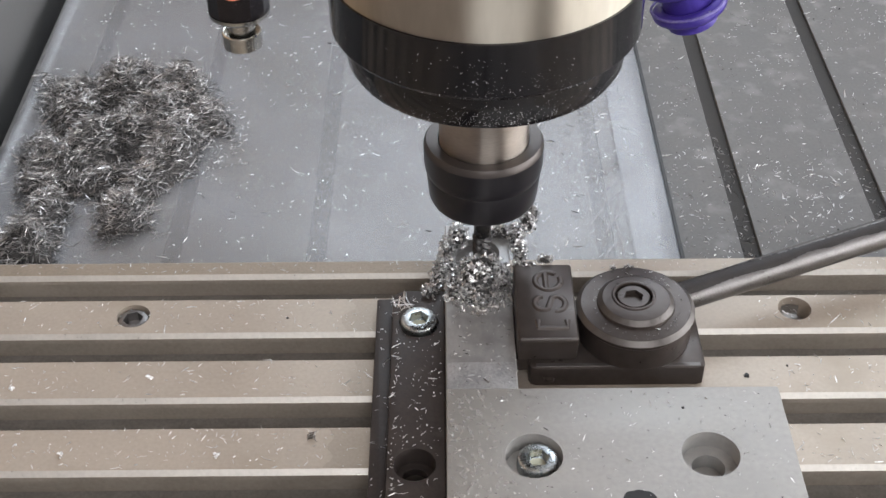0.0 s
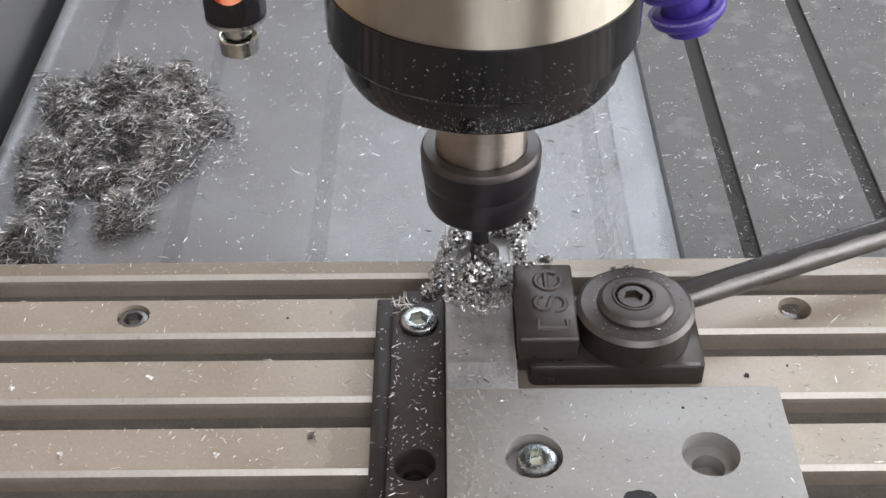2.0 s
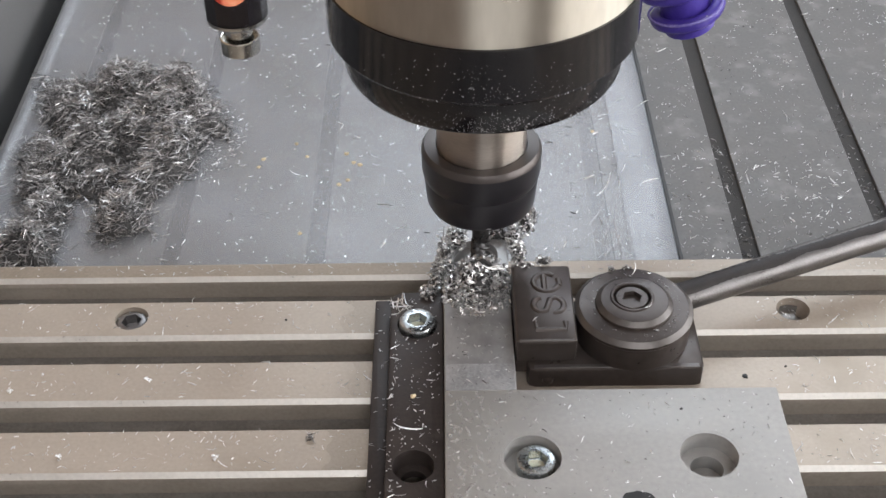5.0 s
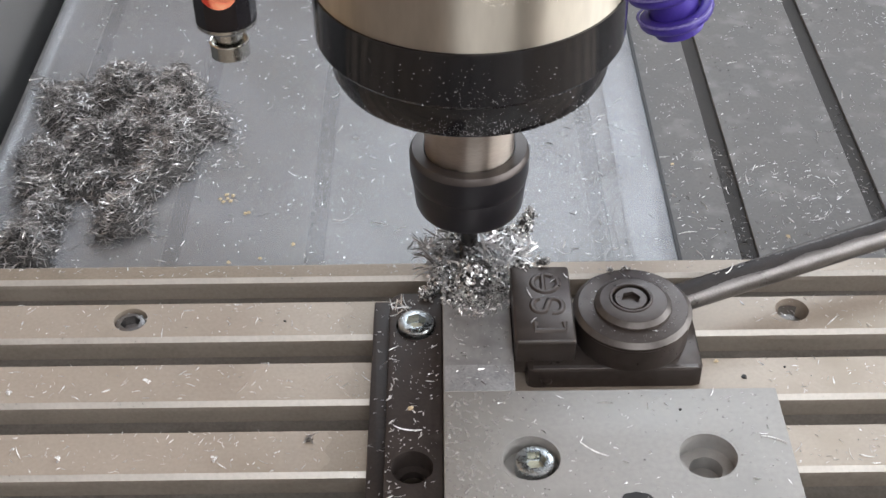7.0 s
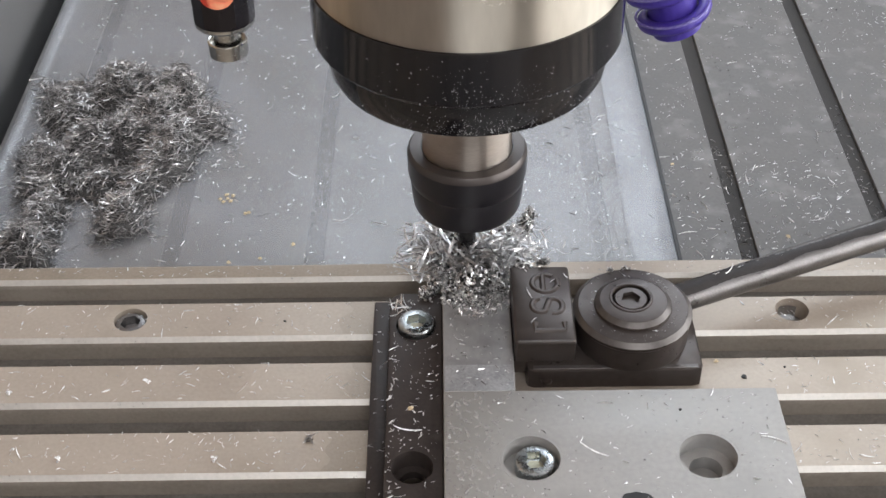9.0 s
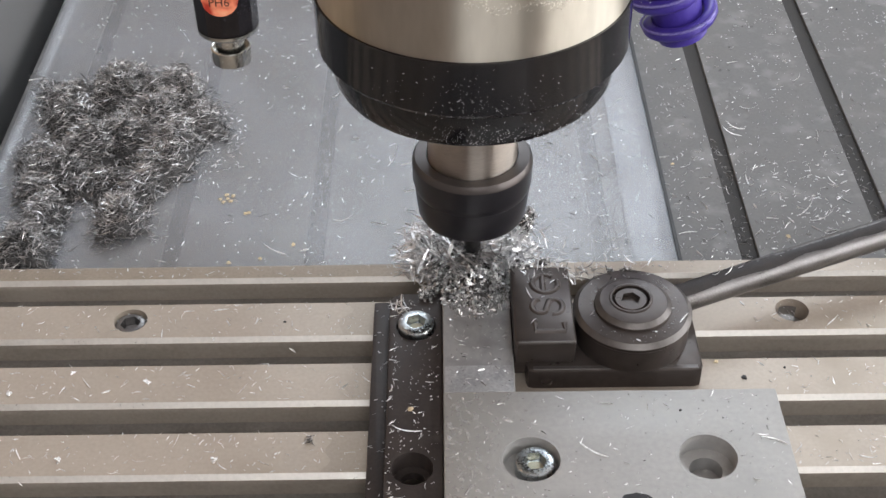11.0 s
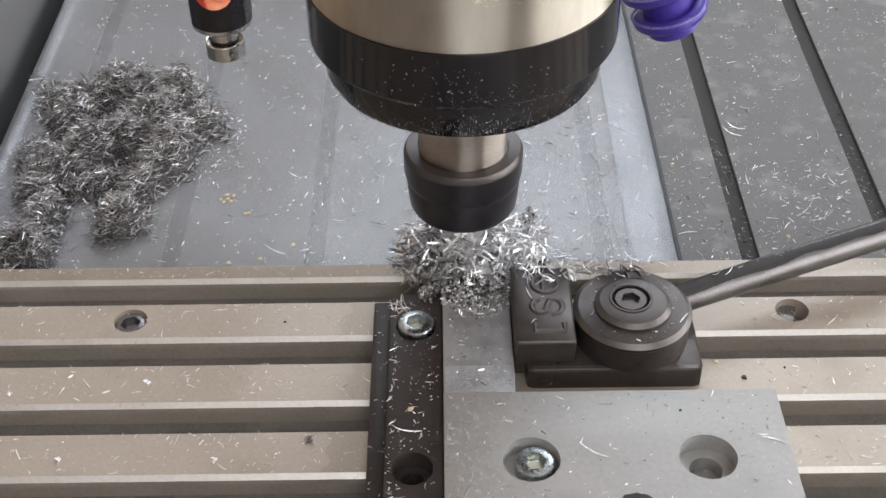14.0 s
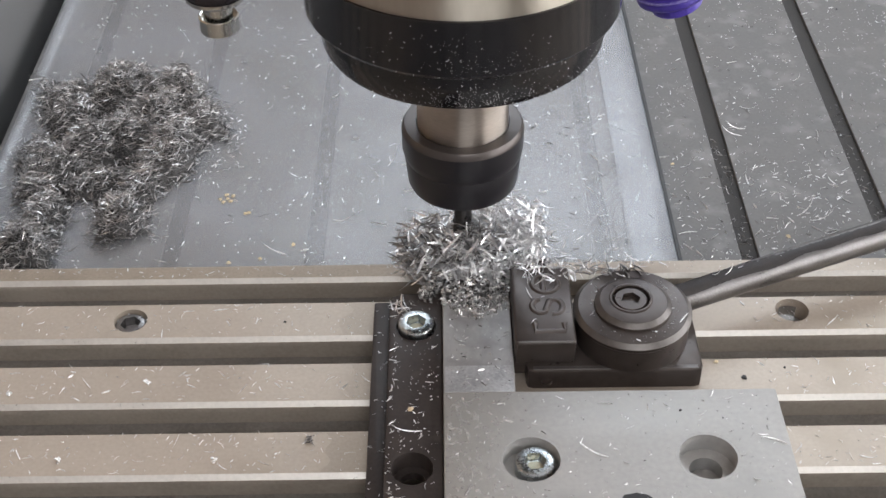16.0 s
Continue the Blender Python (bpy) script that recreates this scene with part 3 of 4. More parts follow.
    drill(bolt, [outline([(50.7 + 2.7 * math.cos(0.2 + i * math.pi / 3), -20.2 + 2.7 * math.sin(0.2 + i * math.pi / 3)) for i in range(6)], 16.8, 23)])
    part("collar_ring", lathe([(5.0, 18.0), (5.0, 18.35), (5.25, 18.5), (5.6, 18.5), (5.9, 18.3), (5.9, 18.0)], 50.7, -20.2, 48), CLAMP_STEEL, c)
    lever = part("lever", tube([(62, -14.2, 10.8), (66, -12.6, 10.9), (69, -11.3, 11.0), (98.3, 0.5, 12), (126.6, 11.5, 13), (190, 36, 15.2)], [3.9, 3.95, 4.05, 4.2, 4.3, 4.4], 32), HANDLE_STEEL, c, "long bare steel lever")
    # Layer over the lever's top: black scale plus a dark reflection as colour.
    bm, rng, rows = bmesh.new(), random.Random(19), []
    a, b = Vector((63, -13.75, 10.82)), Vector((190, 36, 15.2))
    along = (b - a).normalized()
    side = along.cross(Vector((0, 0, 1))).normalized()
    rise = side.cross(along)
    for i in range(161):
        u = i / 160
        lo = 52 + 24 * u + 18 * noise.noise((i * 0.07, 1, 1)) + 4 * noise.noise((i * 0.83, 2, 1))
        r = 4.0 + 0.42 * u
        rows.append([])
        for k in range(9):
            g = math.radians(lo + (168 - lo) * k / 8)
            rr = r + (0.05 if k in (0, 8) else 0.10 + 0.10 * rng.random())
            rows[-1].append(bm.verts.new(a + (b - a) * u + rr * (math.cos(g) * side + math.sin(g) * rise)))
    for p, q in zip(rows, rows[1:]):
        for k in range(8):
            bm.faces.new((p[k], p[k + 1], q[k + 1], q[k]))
    part("dark_lever_top", bm, LEVER_TOP_DARK, lever, "black scale and painted dark reflection along the lever's top")
    part("lever_cap", tube([(189.6, 35.8, 15.2), (193, 37.2, 15.3)], 5.0, 24), HANDLE_STEEL, lever)

AX, AY = 10.0, 10.0


def milling_spindle():
    s = thing("milling_spindle", "steel milling spindle with black rings and a black collet nut", "spindle")
    part("body", lathe([(0, 98.75), (38.5, 98.75), (38.6, 99.9), (38.6, 300), (36, 304), (0, 304)], AX, AY, 128), SPINDLE, s, "turned bare steel spindle body")
    upper = part("upper_ring", lathe([(30, 84.0), (38.0, 83.6), (38.9, 84.8), (39.0, 98.1), (39.1, 98.75), (30, 98.75)], AX, AY, 128), RING_BLACK, s, "black ring dusted with metal specks")
    lower = part("lower_ring", lathe([(13, 74.4), (31.5, 72.95), (34.3, 73.35), (35.2, 75.0), (35.4, 79.5), (35.4, 84.2), (13, 84.2)], AX, AY, 128), RING_BLACK, s)
    rng = random.Random(3)
    spots = []
    for _ in range(80):
        a = math.radians(rng.gauss(-92, 16))
        spots.append((AX + 39.05 * math.cos(a), AY + 39.05 * math.sin(a), min(97, max(84.6, rng.gauss(90, 4.0)))))
    for _ in range(170):
        a = math.radians(rng.choice((rng.gauss(-88, 11), rng.gauss(-80, 26))))
        spots.append((AX + 35.45 * math.cos(a), AY + 35.45 * math.sin(a), 74.2 + abs(rng.gauss(0, 3.0))))
    for _ in range(420):
        a = math.radians(rng.uniform(-88, -25))
        spots.append((AX + 35.5 * math.cos(a), AY + 35.5 * math.sin(a), 83.6 - abs(rng.gauss(0, 0.9))))
    for _ in range(60):
        u = rng.random() ** 1.4
        a = math.radians(-94 + 48 * u)
        spots.append((AX + 38.65 * math.cos(a), AY + 38.65 * math.sin(a), 112.6 - 1.5 * math.sin(3 * u) + rng.gauss(0, 0.6)))
    fine = []
    for _ in range(900):
        a, band = math.radians(rng.choice((rng.gauss(-90, 12), rng.gauss(-84, 22), rng.uniform(-150, -25)))), rng.random()
        if noise.noise((a * 5, band * 3, 1)) < -0.1:
            continue
        rr, z = (35.46, 74.4 + abs(rng.gauss(0, 3.2))) if band < 0.7 else (39.08, 84.8 + abs(rng.gauss(0, 4)))
        fine.append((AX + rr * math.cos(a), AY + rr * math.sin(a), min(z, 83.8) if rr < 36 else min(z, 97)))
    swarf("metal_dust", fine, GRIT, 0.22, 0.12, rng, lower, "fine grey metal dust", flat=0.2, curl=0.3, segs=1)
    smear = []
    for _ in range(260):
        u = rng.random()
        a = math.radians(-94 + 62 * u)
        smear.append((AX + 38.65 * math.cos(a), AY + 38.65 * math.sin(a), 113.4 - 2.0 * math.sin(3 * u) + 2.4 * noise.noise((u * 9, 0, 0)) + rng.gauss(0, 0.8)))
    flakes("dried_splash", smear, SPLASH, 0.40, rng, s, "pale dried splashes on the steel")
    swarf("metal_specks", spots, LOOSE, 0.46, 0.22, rng, lower, "fine bright metal specks", flat=0.2, curl=0.3, segs=1)
    part("shaft", lathe([(0, 42), (12.1, 42), (12.1, 76), (0, 76)], AX, AY, 96), SHAFT, s, "ground steel spindle nose")
    rotor = new("rotor")
    rotor.parent = s
    rotor.matrix_basis = pose(AX * MM, AY * MM, 0)
    nut = part("collet_nut", lathe([(3.4, 28.8), (9.5, 28.0), (13.1, 27.2), (14.3, 27.7), (14.9, 29.0), (15.6, 36.2), (15.5, 36.9), (15.75, 37.6), (16.2, 39.4), (16.25, 45.2), (15.5, 46.7), (12.4, 46.8), (12.1, 46.4), (12.08, 40)], 0, 0, 96), NUT_BLACK, rotor, "smooth black collet nut")
    # Lip lies over the nut's top bevel and paints its sheen.
    part("lip", lathe([(16.3, 45.0), (16.1, 45.9), (15.5, 46.8), (14.0, 46.9), (12.5, 46.88)], 0, 0, 96), NUT_LIP, nut, "upper lip of the nut with its sheen painted in")
    part("collet", lathe([(2.3, 29.0), (3.3, 27.8), (6.4, 27.8), (7, 29.0)], 0, 0, 40), SHAFT, nut)
    cutter = bmesh.new()
    lathe([(0, 30), (2.9, 30), (2.9, 24), (2.5, 22), (2.5, 13.5)], 0, 0, 24, cutter)
    steps, n = 18, 24
    rings = []
    for i in range(steps + 1):
        z = 13.5 - 8.0 * i / steps
        tw = 2.2 * i / steps * math.pi
        rings.append([cutter.verts.new(((2.3 + 0.6 * math.cos(3 * (2 * math.pi * k / n) + 0)) * math.cos(2 * math.pi * k / n + tw), (2.3 + 0.6 * math.cos(3 * (2 * math.pi * k / n))) * math.sin(2 * math.pi * k / n + tw), z)) for k in range(n)])
    for a, b in zip(rings, rings[1:]):
        for k in range(n):
            cutter.faces.new((a[k], a[(k + 1) % n], b[(k + 1) % n], b[k]))
    cutter.faces.new(rings[0])
    cutter.faces.new(rings[-1][::-1])
    part("end_mill", cutter, CUTTER, rotor, "dark carbide end mill")
    # pointer lamp beside the spindle
    lx, ly, lz = -60.6, 61.4, 45.3
    lamp = part("pointer_lamp", lathe([(0, lz + 12.2), (8.6, lz + 12.2), (9.2, lz + 12.8), (9.2, lz + 14.2), (9.25, lz + 14.4), (9.25, lz + 90), (0, lz + 90)], lx, ly, 12), LAMP_BLACK, s, "black pointer lamp with a glowing red label")
    part("rim", lathe([(7.2, lz + 10.6), (8.6, lz + 10.8), (9.0, lz + 11.4), (9.0, lz + 12.4), (7.2, lz + 12.4)], lx, ly, 48), LAMP_STEEL, lamp)
    part("neck", lathe([(0, lz + 3.3), (4.1, lz + 3.3), (4.1, lz + 11), (0, lz + 11)], lx, ly, 40), LAMP_STEEL, lamp)
    part("tip_disc", lathe([(0, lz + 3.4), (5.1, lz + 3.4), (5.25, lz + 5.0), (5.6, lz + 5.1), (5.9, lz + 4.8), (5.9, lz + 0.4), (5.5, lz), (0, lz)], lx, ly, 48), LAMP_STEEL, lamp)
    lab = bmesh.new()
    cols = []
    for i in range(13):
        a = math.radians(-90 - 36 + i * 6)
        u = (i - 6) / 6
        lo = lz + 20.0 + 5.0 * (1 - math.sqrt(max(0, 1 - u * u)))
        cols.append([lab.verts.new((lx + 9.42 * math.cos(a), ly + 9.42 * math.sin(a), z)) for z in (lo, lz + 44)])
    for a, b in zip(cols, cols[1:]):
        lab.faces.new((a[0], b[0], b[1], a[1]))
    part("glowing_label", lab, GLOW, lamp, "round red-orange glowing label")
    txt = bpy.data.curves.new("label_text", "FONT")
    txt.body, txt.size, txt.align_x, txt.extrude = "PH6", 3.5 * MM, "CENTER", 0.02 * MM
    to = new("label_text", txt)
    me = bpy.data.meshes.new_from_object(to)
    bpy.data.objects.remove(to)
    me.materials.append(INK)
    lt = new("lettering", me)
    lt.parent = lamp
    lt.matrix_basis = pose(lx * MM, (ly - 9.55) * MM, (lz + 23.4) * MM, 90, 0, 0)
    part("bracket", box(lx - 6, AX, ly - 6, ly + 6, 128, 140, 1, 2), RING_BLACK, s, "black bracket that holds the lamp")
    part("bracket", box(AX - 30, AX + 68, 56, 90, 140, 152, 1, 2), RING_BLACK, s)
    # purple coiled hose that hangs beside the spindle
    hx, hy, hz = 80.8, 87.8, 35.7
    coil = [(hx + 10.4 * math.cos(a) - 0.75 * a, hy + 10.4 * math.sin(a), hz + 9.6 * a / (2 * math.pi) + 1.6 * math.cos(a)) for a in [k * math.pi / 12 for k in range(6, 170)]]
    hose = part("hose", tube(coil + [(hx - 34, hy - 2, hz + 74), (hx - 34, hy - 4, hz + 104)], 2.25, 14), PURPLE, s, "purple coiled plastic air hose")
    part("hose_ridge", tube([(x + 0.22 * (x - hx), y + 0.22 * (y - hy), z + 1.5) for x, y, z in coil[:120]], 0.45, 8), PURPLE_DUSTY, hose, "pale dusty ridge")
    part("hose_core", tube([(hx - 2, hy, hz + 1), (hx - 14, hy, hz + 40), (hx - 34, hy, hz + 100)], 8.0, 24), PURPLE, s)
    dust = random.Random(12)
    grains = []
    for _ in range(26):
        p = Vector(dust.choice(coil[4:60]))
        out = (p - Vector((hx - 6, hy, p.z))).normalized()
        grains.append((p.x + 3.4 * out.x, p.y - 1.6, p.z + 2.9))
    swarf("dust", grains, LOOSE, 0.9, 0.22, dust, s, "pale dust on the hose", flat=0.4, curl=0.3, segs=1)
    return s, rotor


def inside(poly, x, y):
    c = False
    for (x0, y0), (x1, y1) in zip(poly, poly[1:] + poly[:1]):
        if (y0 > y) != (y1 > y) and x < (x1 - x0) * (y - y0) / (y1 - y0) + x0:
            c = not c
    return c


def edge_distance(poly, x, y):
    best = 1e9
    for (x0, y0), (x1, y1) in zip(poly, poly[1:] + poly[:1]):
        dx, dy = x1 - x0, y1 - y0
        t = max(0, min(1, ((x - x0) * dx + (y - y0) * dy) / (dx * dx + dy * dy)))
        best = min(best, math.hypot(x - x0 - t * dx, y - y0 - t * dy))
    return best


def chip_pile():
    poly = [(-158, 153), (-145, 145), (-142, 147.5), (-127.5, 150), (-124, 155), (-116, 155.5), (-95, 151), (-90, 141), (-82, 126), (-75, 106.5), (-84, 109.5), (-87, 101), (-88.5, 85.5), (-95.5, 78), (-99.5, 71), (-98, 59), (-93, 52), (-99, 55), (-107.5, 49.5), (-115, 51), (-117, 62), (-121, 72.5), (-125.5, 72.5), (-126.5, 62.5), (-125.5, 36.5), (-152, 36.5), (-148, 48.5), (-144, 57.5), (-142.5, 68.5), (-147, 76), (-149, 88.5), (-153, 96.5), (-150, 108), (-145, 114.5), (-150, 128.5), (-153.5, 143)]
    # clumps that lie over one another: centre, radii, turn, height
    clumps = [(-141, 129, 15, 17, 0.0, 9), (-119, 139, 15, 14, 0.2, 11.5), (-99, 138, 12, 13, -0.3, 10), (-136, 88, 14, 9.5, 0.5, 12.5), (-125, 99, 14, 9, 0.6, 13.5), (-113, 108, 12, 8.5, 0.5, 12), (-96, 98, 10, 17, -0.4, 13), (-87, 116, 9, 15, -0.5, 9.5),
              (-107, 60, 10.5, 13, 0.1, 10.5), (-133, 60, 8, 15, -0.2, 10), (-136, 43, 12, 11, 0.0, 11), (-107, 122, 12, 8, 0.3, 10), (-140, 76, 9, 8, 0.2, 9.5), (-102, 77, 8, 9, -0.5, 9.5), (-147, 100, 6, 13, -0.3, 6), (-120, 82, 13, 6, 0.3, 6)]
    rng = random.Random(11)

    def height(x, y):
        h = 1.2
        for cx, cy, a, b, turn, top in clumps:
            u, v = (x - cx) * math.cos(turn) + (y - cy) * math.sin(turn), (y - cy) * math.cos(turn) - (x - cx) * math.sin(turn)
            q = (u / a) ** 2 + (v / b) ** 2
            if q < 1:
                h = max(h, 1.05 * top * (1 - q) ** 0.6)
        h *= min(1, 0.2 + edge_distance(poly, x, y) / 8)
        return h * (0.9 + 0.45 * noise.noise((x * 0.14, y * 0.14, 1.5))) + 0.9 * noise.noise((x * 0.4, y * 0.4, 4))
    pile = thing("chip_pile", "matted heap of grey aluminium milling chips on the plastic sheet", "chip pile", kind="stuff")
    top, low = [], []
    while len(top) < 13500:
        x, y = rng.uniform(-160, -74), rng.uniform(35, 158)
        if inside(poly, x, y):
            h = height(x, y)
            if rng.random() > 0.2 + h / 10:
                continue
            top.append((x + rng.gauss(0, 0.8), y + rng.gauss(0, 0.8), -18.8 + max(0.3, h + rng.gauss(0, 0.55))))
            low.append((x, y, -18.8 + max(0.3, h * rng.uniform(0.1, 0.8))))
    flow = lambda s: 5.0 * noise.noise((s[0] * 0.05, s[1] * 0.05, 2.0)) + 0.6
    swarf("bright_chips", top[12100:], CHIP, 4.2, 0.36, rng, pile, flat=0.62, curl=1.0, segs=3, flow=flow)
    swarf("chips", top[:12100], CHIP_DULL, 4.2, 0.38, rng, pile, flat=0.6, curl=1.0, segs=3, flow=flow)
    swarf("packed_chips", low[:3400], CHIP_DULL, 4.2, 0.5, rng, pile, flat=0.5, curl=0.8, segs=2)
    fringe = []
    while len(fringe) < 420:
        x, y = rng.uniform(-162, -70), rng.uniform(33, 160)
        if not inside(poly, x, y) and edge_distance(poly, x, y) < abs(rng.gauss(0, 2.2)):
            fringe.append((x, y, -18.0 + rng.random()))
    swarf("stray_chips", fringe, CHIP_DULL, 3.8, 0.36, rng, pile, flat=0.8, curl=1.0, segs=3)
    # Sheet under the chips, coloured dark as shade deep in the pile.
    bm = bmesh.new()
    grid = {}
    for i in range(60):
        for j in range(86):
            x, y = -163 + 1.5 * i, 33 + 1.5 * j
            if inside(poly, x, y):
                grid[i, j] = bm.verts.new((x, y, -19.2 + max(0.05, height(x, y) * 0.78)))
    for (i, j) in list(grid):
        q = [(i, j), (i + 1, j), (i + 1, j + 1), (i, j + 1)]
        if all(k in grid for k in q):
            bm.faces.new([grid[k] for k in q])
    part("matted_core", bm, SWARF_SHADE, pile)


def scatter(name, label, n, area, z, seed, material, length=3.0, width=0.32, avoid=None, flat=0.97, parts=3):
    """Loose chips on one surface; each lies flat."""
    rng = random.Random(seed)
    s = thing(name, label, "metal chips", kind="stuff")
    spots = []
    while len(spots) < n:
        x, y = rng.uniform(area[0], area[1]), rng.uniform(area[2], area[3])
        if avoid and avoid(x, y):
            continue
        spots.append((x, y, z + 0.12))
    k = int(n * 0.78)
    swarf("fine_chips", spots[:k], material, length * 0.48, width * 0.85, rng, s, flat=flat, curl=0.5, segs=2)
    swarf("long_chips", spots[k:], material, length, width, rng, s, flat=flat, curl=1.1, segs=5)
    return s


def far_from_heap(x, y):
    """Keeps stray chips near the edge of the heap."""
    return math.hypot((x + 86) / 16, (y - 108) / 26) > 1


def loose_chips():
    scatter("loose_chips", "bright loose chips scattered on the plastic sheet", 430, (-156, 72, 20, 232), -18.7, 21, LOOSE, 3.4, 0.42)
    scatter("loose_chips", "small grey chips on the sheet beside the cut", 200, (14, 72, 22, 120), -18.5, 41, CHIP_DULL, 3.4, 0.42)
    scatter("loose_chips", "dull grey loose chips scattered on the plastic sheet", 380, (-156, 72, 20, 232), -18.6, 42, CHIP_DULL, 3.6, 0.40)
    scatter("loose_chips", "stray chips beside the heap on the sheet", 110, (-90, -66, 84, 134), -18.4, 45, CHIP, 4.0, 0.42, far_from_heap)
    groove = lambda x, y: abs((x - 5.3 + 23.6) % 47.2 - 23.6) < 3.4
    scatter("loose_chips", "bright loose chips scattered on the bare bed", 560, (78, 230, 22, 235), -20.0, 22, LOOSE, 3.2, 0.36, groove)
    scatter("loose_chips", "chips gathered on the bed near the cut", 260, (78, 140, 24, 100), -20.0, 30, LOOSE, 3.4, 0.42, groove)
    scatter("loose_chips", "chips lying in the bed slots", 110, (97.4, 102, 24, 110), -21.4, 29, CHIP_DULL, 3.0, 0.36)
    scatter("loose_chips", "chips lying in the outer bed slot", 90, (144.6, 149.2, 24, 130), -21.4, 36, CHIP_DULL, 3.0, 0.36)
    slot = lambda x, y: ((-y) % 25.0) > 13.6 or (-20.5 < x < 88 and y < -2) or (18 < x < 70)
    scatter("loose_chips", "bright loose chips on the clamping plate", 560, (-150, 150, -92, 0), 0.0, 23, LOOSE, 2.8, 0.30, slot)
    scatter("loose_chips", "pale loose chips on the clamping plate", 170, (-150, 150, -92, 0), 0.0, 48, LOOSE, 3.6, 0.34, slot)
    scatter("loose_chips", "chips in the slots of the clamping plate", 260, (-150, 150, -90, 10), -9.4, 37, LOOSE, 2.4, 0.34, lambda x, y: ((-y) % 25.0) < 20.5 or (-20.5 < x < 88))
    scatter("loose_chips", "chips on the rear rib of the clamping plate", 130, (-140, 140, 11.5, 16), 0.0, 24, LOOSE, 2.2, 0.28)
    scatter("loose_chips", "bright chips on the black stop bar", 46, (-14, -1, -88, -8), 8.0, 25, LOOSE, 3.0, 0.34, lambda x, y: math.hypot(x + 7.3, y + 19.4) < 6 or math.hypot(x + 7.8, y + 69.8) < 6)
    scatter("loose_chips", "pale chips and crumbs on the stop bar's ledge", 44, (-19, -15, -92, -6), 3.6, 46, LOOSE, 2.0, 0.36)
    scatter("loose_chips", "small bright chips along the stop bar's edge", 34, (-14.4, -12.4, -92, -30), 8.0, 47, LOOSE, 1.9, 0.36)
    scatter("loose_chips", "small chips on the grey plate", 170, (2, 84, -88, -48), 10.0, 26, LOOSE, 1.8, 0.32, lambda x, y: math.hypot(x - 21.4, y + 69) < 8 or math.hypot(x - 64.6, y + 69) < 8)
    scatter("loose_chips", "small chips on the aluminium bar", 36, (1, 17, -44, -16), 9.5, 27, LOOSE, 1.8, 0.36)
    scatter("loose_chips", "fine dull swarf on the grey plate beside the stop bar", 50, (0.6, 26, -88, -47), 10.0, 43, CHIP_DULL, 1.7, 0.34, lambda x, y: math.hypot(x - 21.4, y + 69) < 8)
    scatter("loose_chips", "fine dull swarf on the aluminium bar", 70, (1, 18, -45, -16), 9.5, 44, CHIP_DULL, 1.7, 0.36)
    scatter("loose_chips", "few small chips on the clamp cam", 26, (40, 62, -32, -8), 16.25, 38, LOOSE, 1.4, 0.3, lambda x, y: not 11 < math.hypot(x - 51.3, y + 21) < 14)


def specks(name, label, n, area, z, seed, material, size, avoid=None):
    """Fine dust of metal on one surface, thicker in drifts."""
    rng = random.Random(seed)
    spots = []
    while len(spots) < n:
        x, y = rng.uniform(area[0], area[1]), rng.uniform(area[2], area[3])
        if (avoid and avoid(x, y)) or rng.random() > 0.45 + 1.1 * noise.noise((x * 0.06, y * 0.06, seed)):
            continue
        spots.append((x, y, z + 0.1))
    s = thing(name, label, "metal dust", kind="stuff")
    flakes("dust", spots, material, size, rng, s)


def metal_dust():
    groove = lambda x, y: abs((x - 5.3 + 23.6) % 47.2 - 23.6) < 3.2
    specks("metal_dust", "fine bright metal dust on the bare bed", 1500, (78, 230, 20, 235), -20.0, 61, LOOSE, 0.42, groove)
    specks("metal_dust", "fine dull metal dust on the bare bed", 900, (78, 230, 20, 235), -20.0, 62, CHIP_DULL, 0.5, groove)
    specks("metal_dust", "fine bright metal dust on the plastic sheet", 900, (-150, 72, 20, 232), -18.6, 63, LOOSE, 0.42)
    slot = lambda x, y: ((-y) % 25.0) > 13.6 or (-20.5 < x < 88)
    specks("metal_dust", "fine metal dust on the clamping plate", 450, (-150, 150, -92, 0), 0.0, 64, LOOSE, 0.36, slot)
    holes = lambda x, y: math.hypot(x - 21.4, y + 69) < 8 or math.hypot(x - 64.6, y + 69) < 8
    specks("metal_dust", "fine metal dust on the grey plate", 130, (1, 84, -90, -47), 10.0, 65, CHIP_DULL, 0.38, holes)
    specks("metal_dust", "fine metal dust on the black stop bar", 160, (-14, -1, -92, -8), 8.0, 66, LOOSE, 0.34, lambda x, y: math.hypot(x + 7.3, y + 19.4) < 6 or math.hypot(x + 7.8, y + 69.8) < 6)
    specks("metal_dust", "fine swarf dust on the clamp cam", 90, (38, 66, -36, -6), 16.22, 67, CHIP_DULL, 0.26, lambda x, y: not 10.9 < math.hypot(x - 51.3, y + 21) < 14.4)


